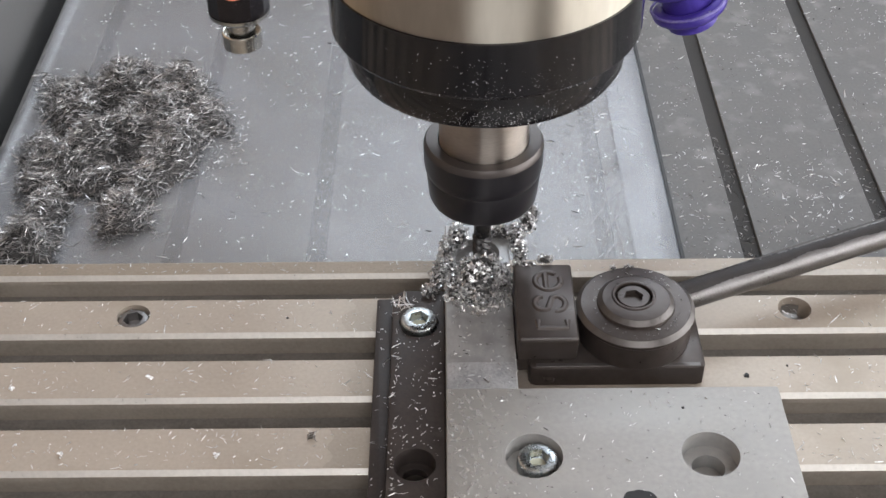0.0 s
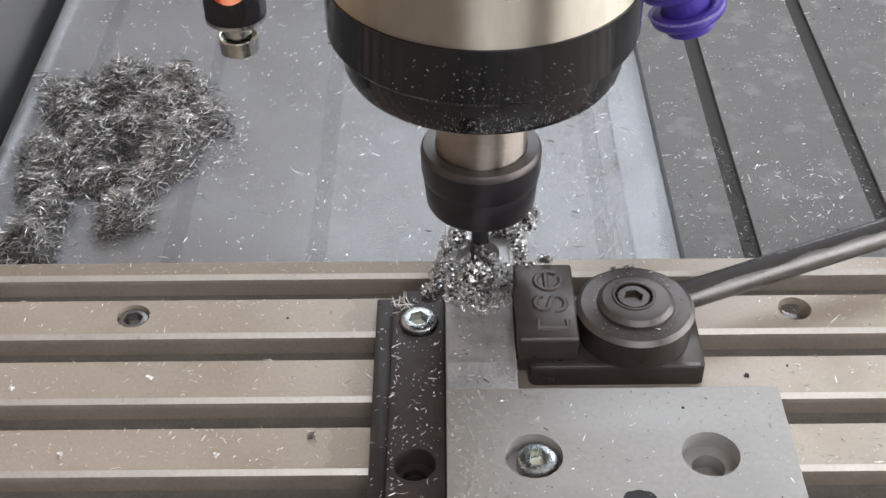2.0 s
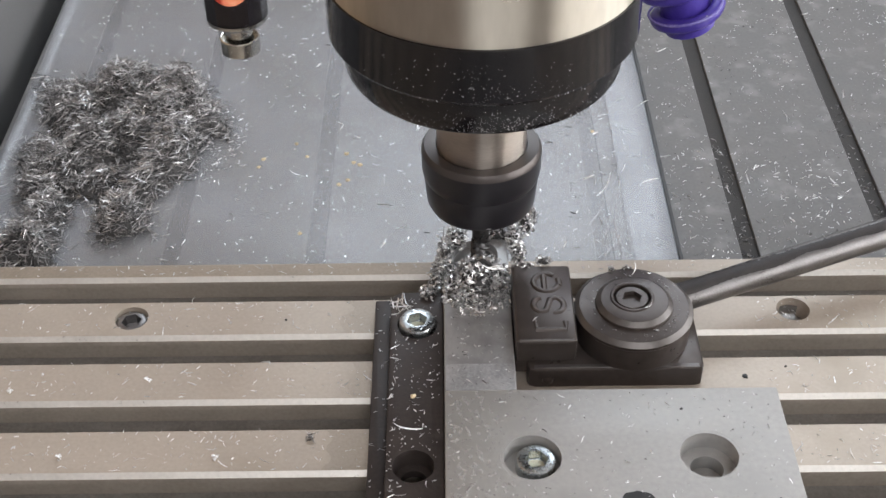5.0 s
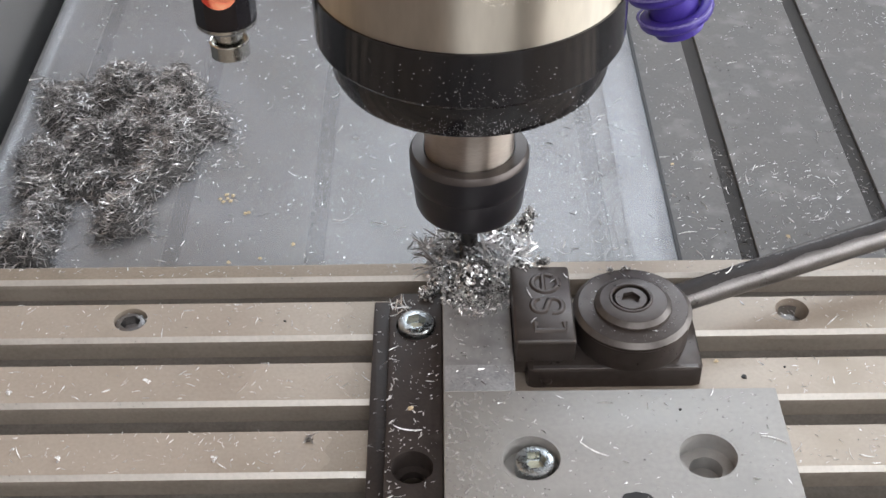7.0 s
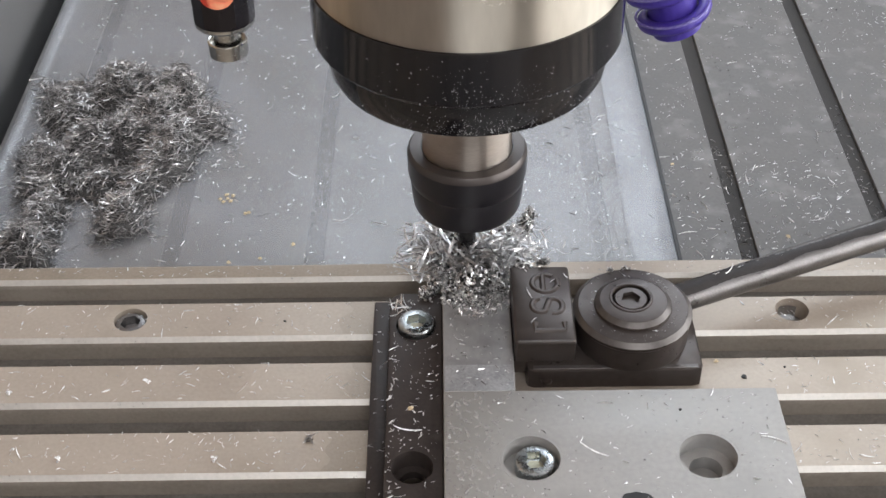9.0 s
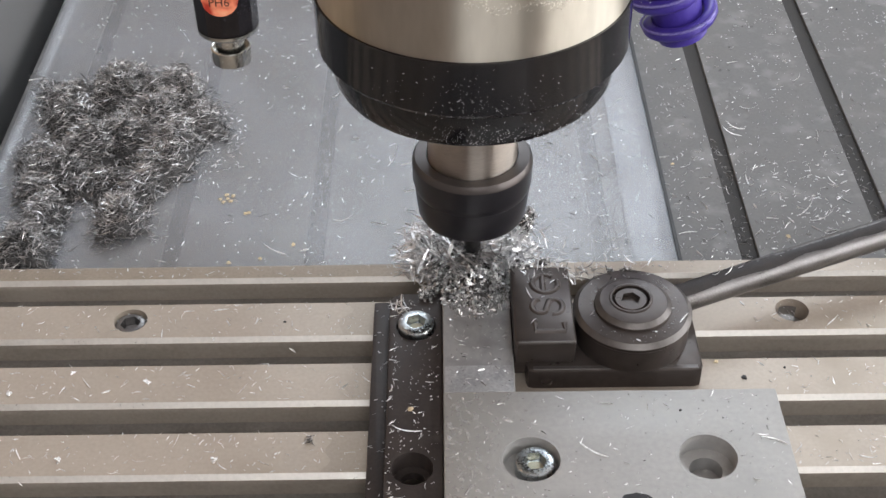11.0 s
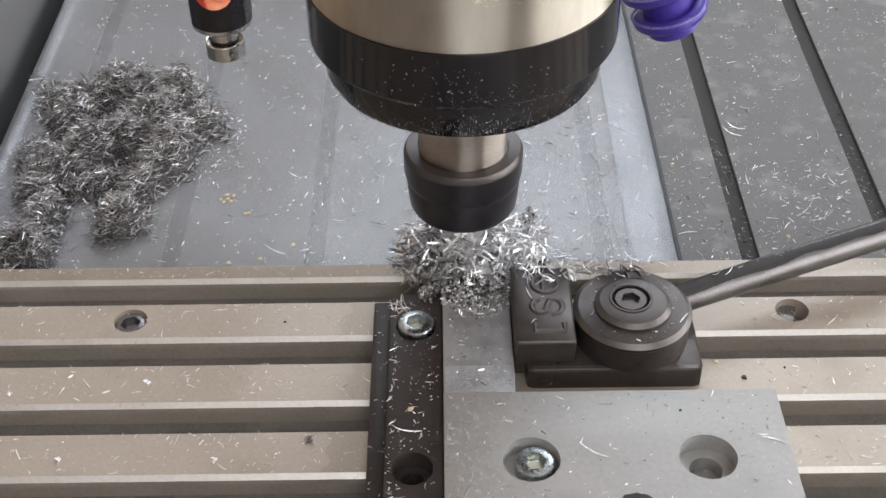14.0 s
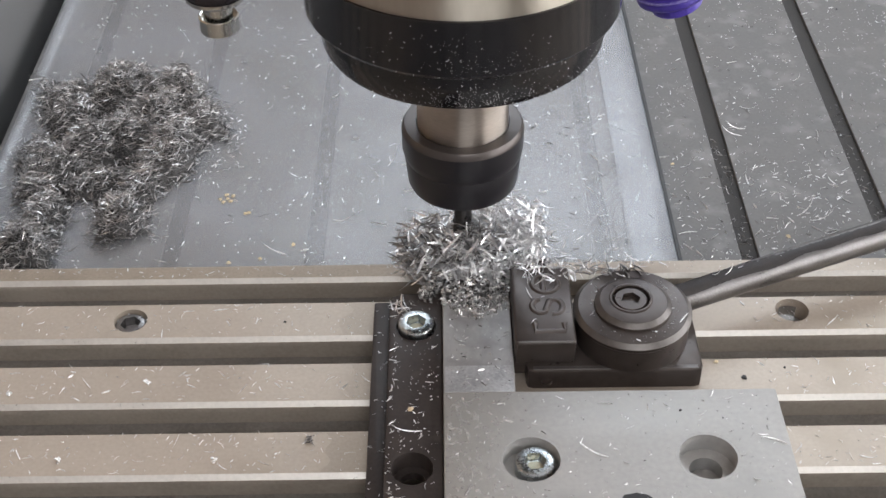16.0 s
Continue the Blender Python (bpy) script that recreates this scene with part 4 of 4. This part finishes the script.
def nuggets():
    """Small bright lumps and dark dirt dots that lie on the clamping plate."""
    for i, (x, y) in enumerate(((-80.5, -31.9), (-116.8, -35.3), (-58.5, -59.6), (-98.6, -59.3))):
        heap("chip_lump", "tiny bright crumpled chip lump on the clamping plate", 9, (x, y, 0.5), (0.9, 0.9, 0.6), LOOSE, 1.3, 0.7, 400 + i, floor=0.2, curl=0.8)
    heap("chip_lump", "grey fuzzy chip tuft on the clamping plate", 26, (-35.0, -53.6, 0.6), (1.3, 1.8, 0.8), CHIP_DULL, 2.2, 0.3, 410, floor=0.2)
    for i, (x, y, r) in enumerate(((81.4, -32.6, 0.8), (93.0, -29.0, 0.35), (60.0, -53.5, 0.4), (-45.0, -8.2, 0.4))):
        bm = bmesh.new()
        bmesh.ops.create_icosphere(bm, subdivisions=2, radius=r)
        for v in bm.verts:
            v.co *= 1 + 0.5 * noise.noise(v.co * 2 + Vector((i * 5, 0, 0)))
            v.co = Vector((v.co.x + x, v.co.y + y, v.co.z * 0.5 + (10.1 if i == 2 else 0.1)))
        tagged(part("dirt_speck", bm, INK), "dark speck of dirt lying on the aluminium", "dirt", "dark specks")


def droplets():
    rng = random.Random(8)
    d = thing("coolant_drops", "small clear coolant drops on the grey plate and bar", "droplets", kind="stuff")
    bm = bmesh.new()
    for _ in range(260):
        x, y = 0.8 + abs(rng.gauss(0, 7.5)), rng.uniform(-86, -47)
        if math.hypot(x - 21.4, y + 69) < 8 or x > 30:
            continue
        r = rng.uniform(0.22, 0.6)
        lathe([(r, 10.0), (r * 0.93, 10.0 + r * 0.22), (r * 0.6, 10.0 + r * 0.42), (0, 10.0 + r * 0.5)], x, y, 12, bm)
    part("drops", bm, DROP, d)


def heap(name, label, n, centre, spread, material, length, width, seed, flat=0.3, curl=1.0, floor=None, shell=0.0):
    """A tangle of chips round a centre."""
    rng = random.Random(seed)
    h = thing(name, label, "metal chips", kind="stuff")
    spots = []
    while len(spots) < n:
        v = Vector((rng.gauss(0, 0.5), rng.gauss(0, 0.5), rng.gauss(0, 0.5)))
        if v.length > 1.15:
            continue
        x, y, z = (centre[i] + v[i] * spread[i] for i in range(3))
        if floor is not None and z < floor:
            z = floor + rng.uniform(0, 1.0)
        spots.append((x, y, z))
    swarf("chips", spots, material, length, width, rng, h, flat=flat, curl=curl, segs=5 if length > 3 else 3)
    return h


def cut_chips():
    """What lies round the cutter: grit from the start, then longer curls."""
    mound("cut_swarf", "crushed bright swarf heaped on the bar before the cutter", [(9.5, -4.5, 8.6, 8.6, 9.0, 5.0), (10, 1.8, 10.2, 6.6, 3.2, 4.0), (3.2, -7, 9.2, 3.4, 7, 2.6), (16, -3.5, 9.4, 3, 7.5, 3.4), (9, -10, 8.8, 7.5, 5.5, 2.4)], 4.2, 1.05, 31, GRIT)
    mound("cut_swarf", "rim of crushed bright swarf at one side of the cut", [(-4.4, -7, 8.8, 2.4, 2.6, 1.4), (-2.4, -2.5, 8.4, 1.9, 3.6, 2.8), (-1.2, 3.2, 8.6, 2.0, 4.4, 3.8), (0.6, 9.8, 9.6, 2.3, 4.0, 4.2), (4.0, 14.4, 11.0, 3.2, 2.8, 4.2), (1.6, 3.2, 9.9, 1.6, 5.0, 1.5), (1.5, 11.5, 9.9, 1.8, 3.6, 1.6)], 5.5, 0.95, 32, GRIT)
    mound("cut_swarf", "rim of crushed bright swarf at the other side of the cut", [(16.4, 16.4, 10.4, 3.8, 2.2, 2.8), (20.6, 14.4, 10.6, 2.4, 3.8, 4.4), (21.8, 9, 9.8, 2.2, 3.4, 4.0), (24.4, 19, 12.4, 2.2, 2.2, 4.2), (26.2, 21, 14.6, 1.7, 1.7, 3.2)], 5.5, 0.95, 33, GRIT)
    mound("cut_swarf", "small crushed swarf tuft behind the clamp block", [(28.2, -2.6, 16.4, 2.5, 1.4, 1.5), (23.0, -4.0, 15.8, 2.6, 1.2, 0.9), (20.2, -2.6, 13.4, 1.8, 1.6, 2.2)], 5.5, 0.85, 35, GRIT)
    mound("cut_swarf", "crushed swarf crumbs on the clamp cam's rim", [(46.6, -6.4, 16.3, 1.2, 0.7, 0.6), (51.2, -5.9, 16.2, 1.5, 0.6, 0.6)], 8, 0.7, 36, GRIT)
    heap("cut_swarf", "fine dull swarf strewn on the bar before the heap", 420, (9.3, -11.5, 10.0), (9.0, 6.5, 0.9), GRIT, 1.3, 0.5, 39, floor=9.6, curl=0.5)
    heap("cut_swarf", "small curled swarf beside the stop bar screw", 16, (-11.5, -12.5, 9.6), (3.0, 2.4, 1.8), CHIP, 4.5, 0.4, 34, floor=8.4, curl=0.5)
    made = []
    for i, (n, c, sp, t0, t1) in enumerate((
            (150, (-1, 10, 10), (8, 8, 4), 4.3, 6.2),
            (130, (18, 9, 11), (9, 7, 5), 4.3, 6.2),
            (200, (-3, 10, 10.5), (9, 11, 6), 6.6, 9.0),
            (170, (19, 10, 11.5), (11, 8, 6), 6.8, 9.1),
            (110, (9, 1.5, 13.0), (10, 4, 5), 7.0, 8.3),
            (300, (-3.5, 11, 11), (9, 11, 9), 9.2, 11.2),
            (240, (12, 1, 12), (12, 6, 4), 9.2, 11.3),
            (240, (20, 11, 12.5), (11, 8, 8), 9.3, 12.8),
            (330, (-4.5, 8, 12), (9, 12, 8.5), 11.5, 14.4),
            (340, (21, 12.5, 15), (10, 9, 11), 12.4, 15.4),
            (240, (6, 0, 12.5), (14, 6, 5), 12.6, 15.2),
            (70, (32, 1, 11), (8, 5, 3), 9.3, 11.2),
            (260, (9, 3.0, 18), (10, 4.0, 8), 13.2, 15.2),
            (250, (8, 2.0, 16.5), (11, 4.5, 7.5), 11.4, 12.7),
            (170, (11, 16, 17), (9, 4, 7), 10.0, 12.2),
            (40, (27, -6, 17.2), (8, 5, 1.8), 9.4, 11.2),
            (30, (48, -7, 16.6), (12, 4, 1.4), 9.6, 11.2),
            (60, (46, 13.5, 1.2), (20, 3.4, 1.0), 9.3, 11.2))):
        made.append((heap("chip_tangle", "tangle of long curled bright aluminium chips round the cutter", n, c, sp, CHIP if i % 4 else CHIP_DULL, 4.6 if i in (11, 15, 16, 17) else 7.4, 0.5 if i in (11, 15, 16, 17) else 0.72, 50 + i, curl=1.7, flat=0.5), t0, t1))
    return made


def one_chip(length, width, seed, material=None, curl=1.3):
    me = swarf("chip_shape", [(0, 0, 0)], material or CHIP, length, width, random.Random(seed), flat=0.96, curl=curl, segs=6)
    data = me.data
    bpy.data.objects.remove(me)
    return data


def flung_chips():
    """Chips and crumbs that leave the cut one by one and come to rest; x, y and size of each where it ends."""
    rng = random.Random(77)
    shapes = {1: [one_chip(2.4, 0.4, 100 + i, LOOSE) for i in range(4)], 2: [one_chip(4.2, 0.42, 200 + i, LOOSE) for i in range(5)], 3: [one_chip(7.5, 0.46, 300 + i, LOOSE, curl=1.6) for i in range(6)]}
    crumbs = []
    for i in range(3):
        bm = bmesh.new()
        bmesh.ops.create_icosphere(bm, subdivisions=2, radius=0.66)
        for v in bm.verts:
            v.co *= 1 + 0.9 * noise.noise(v.co * 2.6 + Vector((i * 7, 0, 0)))
            v.co.z *= 0.45
        crumbs.append(part("crumb_shape", bm, CRUMB).data)
        bpy.data.objects.remove(bpy.data.objects["crumb_shape"])
    made = []

    def rest(where, z, places, t0=4.3, t1=6.2):
        for x, y, size in places:
            if size:
                ob = tagged(new("flung_chip", rng.choice(shapes[size])), "bright curled aluminium chip thrown onto the " + where, "metal chip", "chips flung from the cut")
            else:
                ob = tagged(new("crumb", rng.choice(crumbs)), "pale yellow crumb lying on the " + where, "crumb", "pale crumbs")
            a = rng.uniform(t0, t1 - 0.9)
            made.append((ob, (x, y, z), rng.uniform(0, 360), a, a + rng.uniform(0.5, 0.9)))
    rest("black stop bar", 8.15, [(-12.5, -39.6, 1), (-13.6, -43.2, 1), (-13.6, -55.1, 2), (-10.0, -58.0, 3), (-7.2, -54.8, 1), (-5.7, -59.0, 1), (-8.5, -50.2, 0), (-10.6, -15.0, 2)])
    rest("aluminium bar", 9.65, [(3.2, -26.1, 2), (2.5, -21.2, 1), (9.8, -37.9, 2), (14.3, -37.0, 1)])
    rest("clamp block", 16.25, [(23.2, -6.1, 1), (30.8, -9.9, 3), (34.0, -8.7, 1), (24.4, -25.7, 3), (27.2, -16.8, 1), (23.4, -15.6, 2)])
    rest("clamp cam", 16.4, [(43.4, -16.1, 3), (40.3, -24.0, 2), (64.2, -26.0, 2), (51.2, -34.4, 1), (61.7, -22.2, 1)], 9.3, 11.2)
    rest("clamp lever", 15.85, [(76.0, -8.2, 2), (80.5, -6.4, 3), (83.5, -5.2, 2), (95.5, -0.2, 1)])
    rest("grey plate", 10.15, [(41.1, -50.5, 3), (36.0, -67.1, 3), (15.6, -56.5, 3), (29.7, -48.9, 1), (69.0, -48.6, 3), (65.5, -55.4, 2), (82.0, -63.3, 3), (79.1, -62.3, 1), (75.0, -76.6, 2), (72.9, -49.7, 2), (42.3, -66.3, 1)])
    rest("clamping plate", 0.15, [(-98.0, -37.5, 3), (-91.4, -35.4, 3), (-82.2, -34.9, 3), (-54.0, -34.8, 2), (-49.4, -34.9, 2), (-31.4, -31.0, 2), (-75.1, -5.4, 2), (-52.9, -8.6, 3), (-35.8, -54.2, 3), (-56.4, -62.0, 1), (86.9, -27.5, 2), (85.7, -2.5, 3), (107.2, -61.4, 3), (120.2, -12.8, 2), (-109.5, -56.8, 2), (-102.9, -33.9, 2), (74.7, -26.5, 0)])
    rest("bare bed", -19.85, [(80.9, 54.5, 3), (89.8, 51.3, 2), (107.1, 79.3, 2), (115.1, 75.3, 2), (123.7, 93.2, 3), (114.4, 159.4, 2), (106.5, 114.7, 3), (89.7, 68.0, 3), (127.9, 59.5, 3), (136.6, 63.8, 2), (137.3, 108.6, 3), (83.8, 42.8, 2), (108.1, 45.1, 2), (88.6, 55.8, 3), (114.0, 51.3, 0), (81.6, 92.4, 0)])
    rest("plastic sheet", -18.7, [(-64.7, 96.0, 2), (-24.1, 84.0, 3), (-32.7, 60.0, 3), (-34.2, 52.6, 2), (-21.3, 59.7, 3), (-18.5, 95.6, 2), (-31.1, 109.2, 2), (-50.8, 72.7, 1), (-24.3, 90.0, 2), (-44.6, 42.7, 1), (39.5, 41.0, 3), (56.4, 44.9, 2), (47.0, 42.2, 2)])
    rest("plastic sheet", -18.8, [(-73.6, 74.2, 0), (-71.9, 75.8, 0), (-74.8, 72.4, 0), (-76.0, 74.0, 0), (-72.4, 72.8, 0), (-74.2, 76.4, 0), (-66.5, 65.9, 0), (-65.4, 66.4, 0), (-49.0, 49.1, 0), (-59.2, 42.2, 0), (-69.1, 40.4, 0)])
    # later showers of chips, a few on each surface
    shower = random.Random(91)
    off_slot = lambda x: abs((x - 5.3 + 23.6) % 47.2 - 23.6) > 4
    spots = [(shower.uniform(80, 146), shower.uniform(24, 60) + shower.random() ** 2 * 120, shower.choice((1, 2, 2, 3))) for _ in range(62)]
    rest("bare bed", -19.85, [p for p in spots if off_slot(p[0])], 9.3, 11.2)
    rest("plastic sheet", -18.6, [(shower.uniform(-60, 70), shower.uniform(24, 60) + shower.random() ** 2 * 120, shower.choice((1, 2, 2, 3))) for _ in range(46)], 9.3, 11.2)
    rest("clamping plate", 0.15, [(shower.uniform(-130, -24), -25 * shower.randint(0, 3) - shower.uniform(2, 9), shower.choice((1, 2, 2))) for _ in range(18)], 9.3, 11.2)
    rest("plastic sheet", -18.6, [(shower.uniform(-30, 60), shower.uniform(26, 110), shower.choice((1, 2, 3))) for _ in range(16)], 11.6, 15.0)
    rest("bare bed", -19.85, [p for p in [(shower.uniform(80, 140), shower.uniform(24, 120), shower.choice((1, 2, 2))) for _ in range(14)] if off_slot(p[0])], 11.6, 15.0)
    return made


room()
machine_bed()
side_rail()
plastic_sheet()
slot_plate()
stop_bar()
workpiece()
mounting_plate()
toe_clamp()
socket_screw(-89.5, -6.9, -0.9, 4.35, 3.6, label="dull worn socket screw sunk in the clamping plate", material=HANDLE_STEEL, socket=HANDLE_STEEL)
SPINDLE_THING, ROTOR = milling_spindle()
chip_pile()
loose_chips()
metal_dust()
nuggets()
droplets()
TANGLES = cut_chips()
FLUNG = flung_chips()


def motions():
    # the cutter circles and widens its path, then lifts at the end: seconds and millimetres
    path = [
        (0.0, 0.74, 2.61, 0.30), (0.1, 0.79, 1.81, 0.29), (0.2, 0.71, 1.33, 0.28), (0.3, 0.54, 1.03, 0.27), (0.4, 0.32, 0.72, 0.26), (0.5, 0.08, 0.58, 0.25), 
        (0.6, -0.28, 0.68, 0.24), (0.7, -0.64, 0.87, 0.23), (0.8, -0.80, 1.13, 0.22), (0.9, -0.84, 1.47, 0.21), (1.0, -0.80, 1.82, 0.20), (1.1, -0.57, 2.07, 0.20), 
        (1.2, -0.21, 2.25, 0.19), (1.3, 0.20, 2.34, 0.18), (1.4, 0.61, 2.10, 0.17), (1.5, 0.88, 1.62, 0.16), (1.6, 0.85, 1.15, 0.15), (1.8, 0.53, 0.61, 0.13), 
        (2.0, -0.03, 0.24, 0.11), (2.2, -0.57, 0.53, 0.09), (2.4, -0.74, 1.22, 0.07), (2.6, -0.41, 1.65, 0.05), (2.8, 0.25, 1.84, 0.03), (3.0, 0.80, 1.78, 0.01), 
        (3.2, 0.84, 1.48, -0.00), (3.3, 0.46, 1.42, -0.01), (3.4, 0.16, 1.45, -0.02), (3.6, -0.02, 1.48, -0.04), (3.8, -0.12, 1.27, -0.06), (4.0, -0.13, 0.56, -0.08), 
        (4.1, -0.29, 0.50, -0.09), (4.2, -0.69, 1.34, -0.10), (4.3, -0.74, 1.68, -0.17), (4.4, -0.69, 2.02, -0.24), (4.5, -0.55, 2.32, -0.31), (4.6, -0.32, 2.54, -0.39), 
        (4.7, -0.04, 2.65, -0.46), (4.8, 0.25, 2.65, -0.53), (4.9, 0.50, 2.53, -0.60), (5.0, 0.68, 2.29, -0.67), (5.1, 0.75, 1.99, -0.74), (5.2, 0.68, 1.64, -0.81), 
        (5.3, 0.47, 1.32, -0.89), (5.4, 0.12, 1.06, -0.96), (5.5, -0.34, 0.91, -1.03), (5.6, -0.86, 0.91, -1.10), (5.7, -1.39, 1.08, -1.17), (5.8, -1.87, 1.41, -1.24), 
        (5.9, -2.24, 1.89, -1.31), (6.0, -2.46, 2.46, -1.39), (6.1, -2.50, 3.07, -1.46), (6.2, -2.34, 3.66, -1.53), (6.3, -2.01, 4.16, -1.60), (6.4, -0.56, 4.55, -1.61), 
        (6.5, 0.41, 3.63, -1.61), (6.6, 0.27, 1.84, -1.62), (6.7, -0.38, 0.40, -1.63), (6.8, -0.97, 0.35, -1.63), (6.9, -1.62, 1.52, -1.64), (7.0, -2.20, 2.77, -1.65), 
        (7.1, -2.27, 3.77, -1.66), (7.2, -1.34, 4.58, -1.66), (7.3, 0.04, 4.47, -1.67), (7.4, 0.52, 2.91, -1.68), (7.5, 0.04, 0.81, -1.68), (7.6, -0.60, -0.30, -1.69), 
        (7.7, -1.19, -0.03, -1.70), (7.8, -1.78, 1.05, -1.70), (7.9, -2.31, 2.22, -1.71), (8.0, -2.53, 3.38, -1.72), (8.1, -2.01, 4.70, -1.72), (8.2, -0.60, 5.17, -1.73), 
        (8.3, 0.63, 4.16, -1.74), (8.4, 0.68, 2.20, -1.74), (8.5, 0.08, 0.03, -1.75), (8.6, -0.50, -1.24, -1.76), (8.7, -1.09, -0.89, -1.77), (8.8, -1.78, 0.60, -1.77), 
        (8.9, -2.43, 2.09, -1.78), (9.0, -2.79, 3.26, -1.79), (9.1, -2.48, 4.66, -1.79), (9.2, -1.41, 6.13, -1.80), (9.3, 0.68, 5.69, -1.82), (9.4, 2.21, 4.29, -1.84), 
        (9.5, 2.76, 2.35, -1.86), (9.6, 2.26, 0.45, -1.88), (9.7, 0.87, -0.89, -1.90), (9.8, -0.97, -1.33, -1.91), (9.9, -2.74, -0.78, -1.93), (10.0, -3.97, 0.55, -1.95), 
        (10.1, -4.35, 2.26, -1.97), (10.2, -3.84, 3.88, -1.99), (10.3, -2.64, 4.97, -2.01), (10.4, -1.12, 5.29, -2.03), (10.5, 0.28, 4.81, -2.05), (10.6, 1.18, 3.72, -2.07), 
        (10.7, 1.38, 2.37, -2.09), (10.8, 0.86, 1.16, -2.10), (10.9, -0.18, 0.41, -2.12), (11.0, -1.41, 0.31, -2.14), (11.1, -2.50, 0.83, -2.16), (11.2, -3.15, 1.78, -2.18), 
        (11.3, -3.24, 2.88, -2.20), (11.4, -2.91, 5.10, -2.21), (11.5, -1.59, 6.73, -2.22), (11.6, 0.29, 6.87, -2.23), (11.7, 1.75, 5.36, -2.24), (11.8, 2.00, 3.07, -2.25), 
        (11.9, 1.16, 0.67, -2.26), (12.0, 0.20, -1.38, -2.27), (12.1, -0.50, -2.31, -2.28), (12.2, -1.36, -1.55, -2.29), (12.3, -2.34, 0.26, -2.30), (12.4, -3.08, 1.75, -2.31), 
        (12.5, -3.49, 2.67, -2.32), (12.6, -3.45, 4.08, -2.33), (12.7, -2.68, 5.97, -2.34), (12.8, -1.03, 6.93, -2.35), (12.9, 1.04, 6.57, -2.36), (13.0, 2.26, 5.23, -2.37), 
        (13.1, 2.24, 3.12, -2.38), (13.2, 1.52, 0.80, -2.39), (13.3, 0.59, -1.18, -2.40), (13.4, -0.26, -2.27, -2.41), (13.5, -1.03, -2.23, -2.42), (13.6, -1.81, -1.07, -2.43), 
        (13.7, -2.59, 0.82, -2.44), (13.8, -3.23, 2.15, -2.45), (13.9, -3.67, 2.99, -2.46), (14.0, -3.78, 4.57, -2.47), (14.1, -3.16, 6.55, -2.48), (14.2, -1.53, 7.76, -2.49), 
        (14.3, 0.58, 7.81, -2.50), (14.4, 2.11, 6.46, -2.51), (14.5, 2.60, 4.00, -2.52), (14.6, 2.12, 1.33, -2.53), (14.7, 1.11, -1.05, -2.54), (14.8, 0.11, -2.69, -2.55), 
        (14.9, -0.74, -3.05, -2.56), (15.0, -1.68, -1.97, -2.57), (15.1, -2.74, 0.08, -2.58), (15.2, -3.58, 2.06, -2.59), (15.3, -3.98, 3.13, -2.60), (15.4, -4.12, 3.05, -0.20), 
        (15.5, -4.11, 2.40, 4.20), (15.6, -3.99, 1.75, 6.70), (15.7, -3.93, 1.45, 7.60), (15.8, -3.94, 1.42, 7.65), (15.9, -3.94, 1.42, 7.65), (16.0, -3.94, 1.42, 7.65),]
    walk(SPINDLE_THING, [(t, pose(x * MM, (y - 5.8) * MM, (z + 4.5) * MM)) for t, x, y, z in path])
    walk(ROTOR, [(0.1 * i, pose(AX * MM, AY * MM, 0, 0, 0, -80 * i)) for i in range(161)])
    for tangle, t0, t1 in TANGLES:
        low, up = pose(0, 0, -0.046), pose(0, 0, 0)
        walk(tangle, [(0.0, low), (t0, low), (t1, up), (16.0, up)])
    for ob, (x, y, z), turn, t0, t1 in FLUNG:
        rows = [(0.0, pose(9.5 * MM, -1.0 * MM, 5.0 * MM, 0, 0, turn)), (t0, pose(9.5 * MM, -1.0 * MM, 5.0 * MM, 0, 0, turn))]
        for u in (0.25, 0.5, 0.75, 1.0):
            h = 5.0 + (z - 5.0) * u + 4 * 34 * u * (1 - u)
            rows.append((t0 + (t1 - t0) * u, pose((9.5 + (x - 9.5) * u) * MM, (-1 + (y + 1) * u) * MM, h * MM, 0, 0, turn + 60 * (1 - u))))
        rows.append((16.0, pose(x * MM, y * MM, z * MM, 0, 0, turn)))
        walk(ob, rows)


motions()
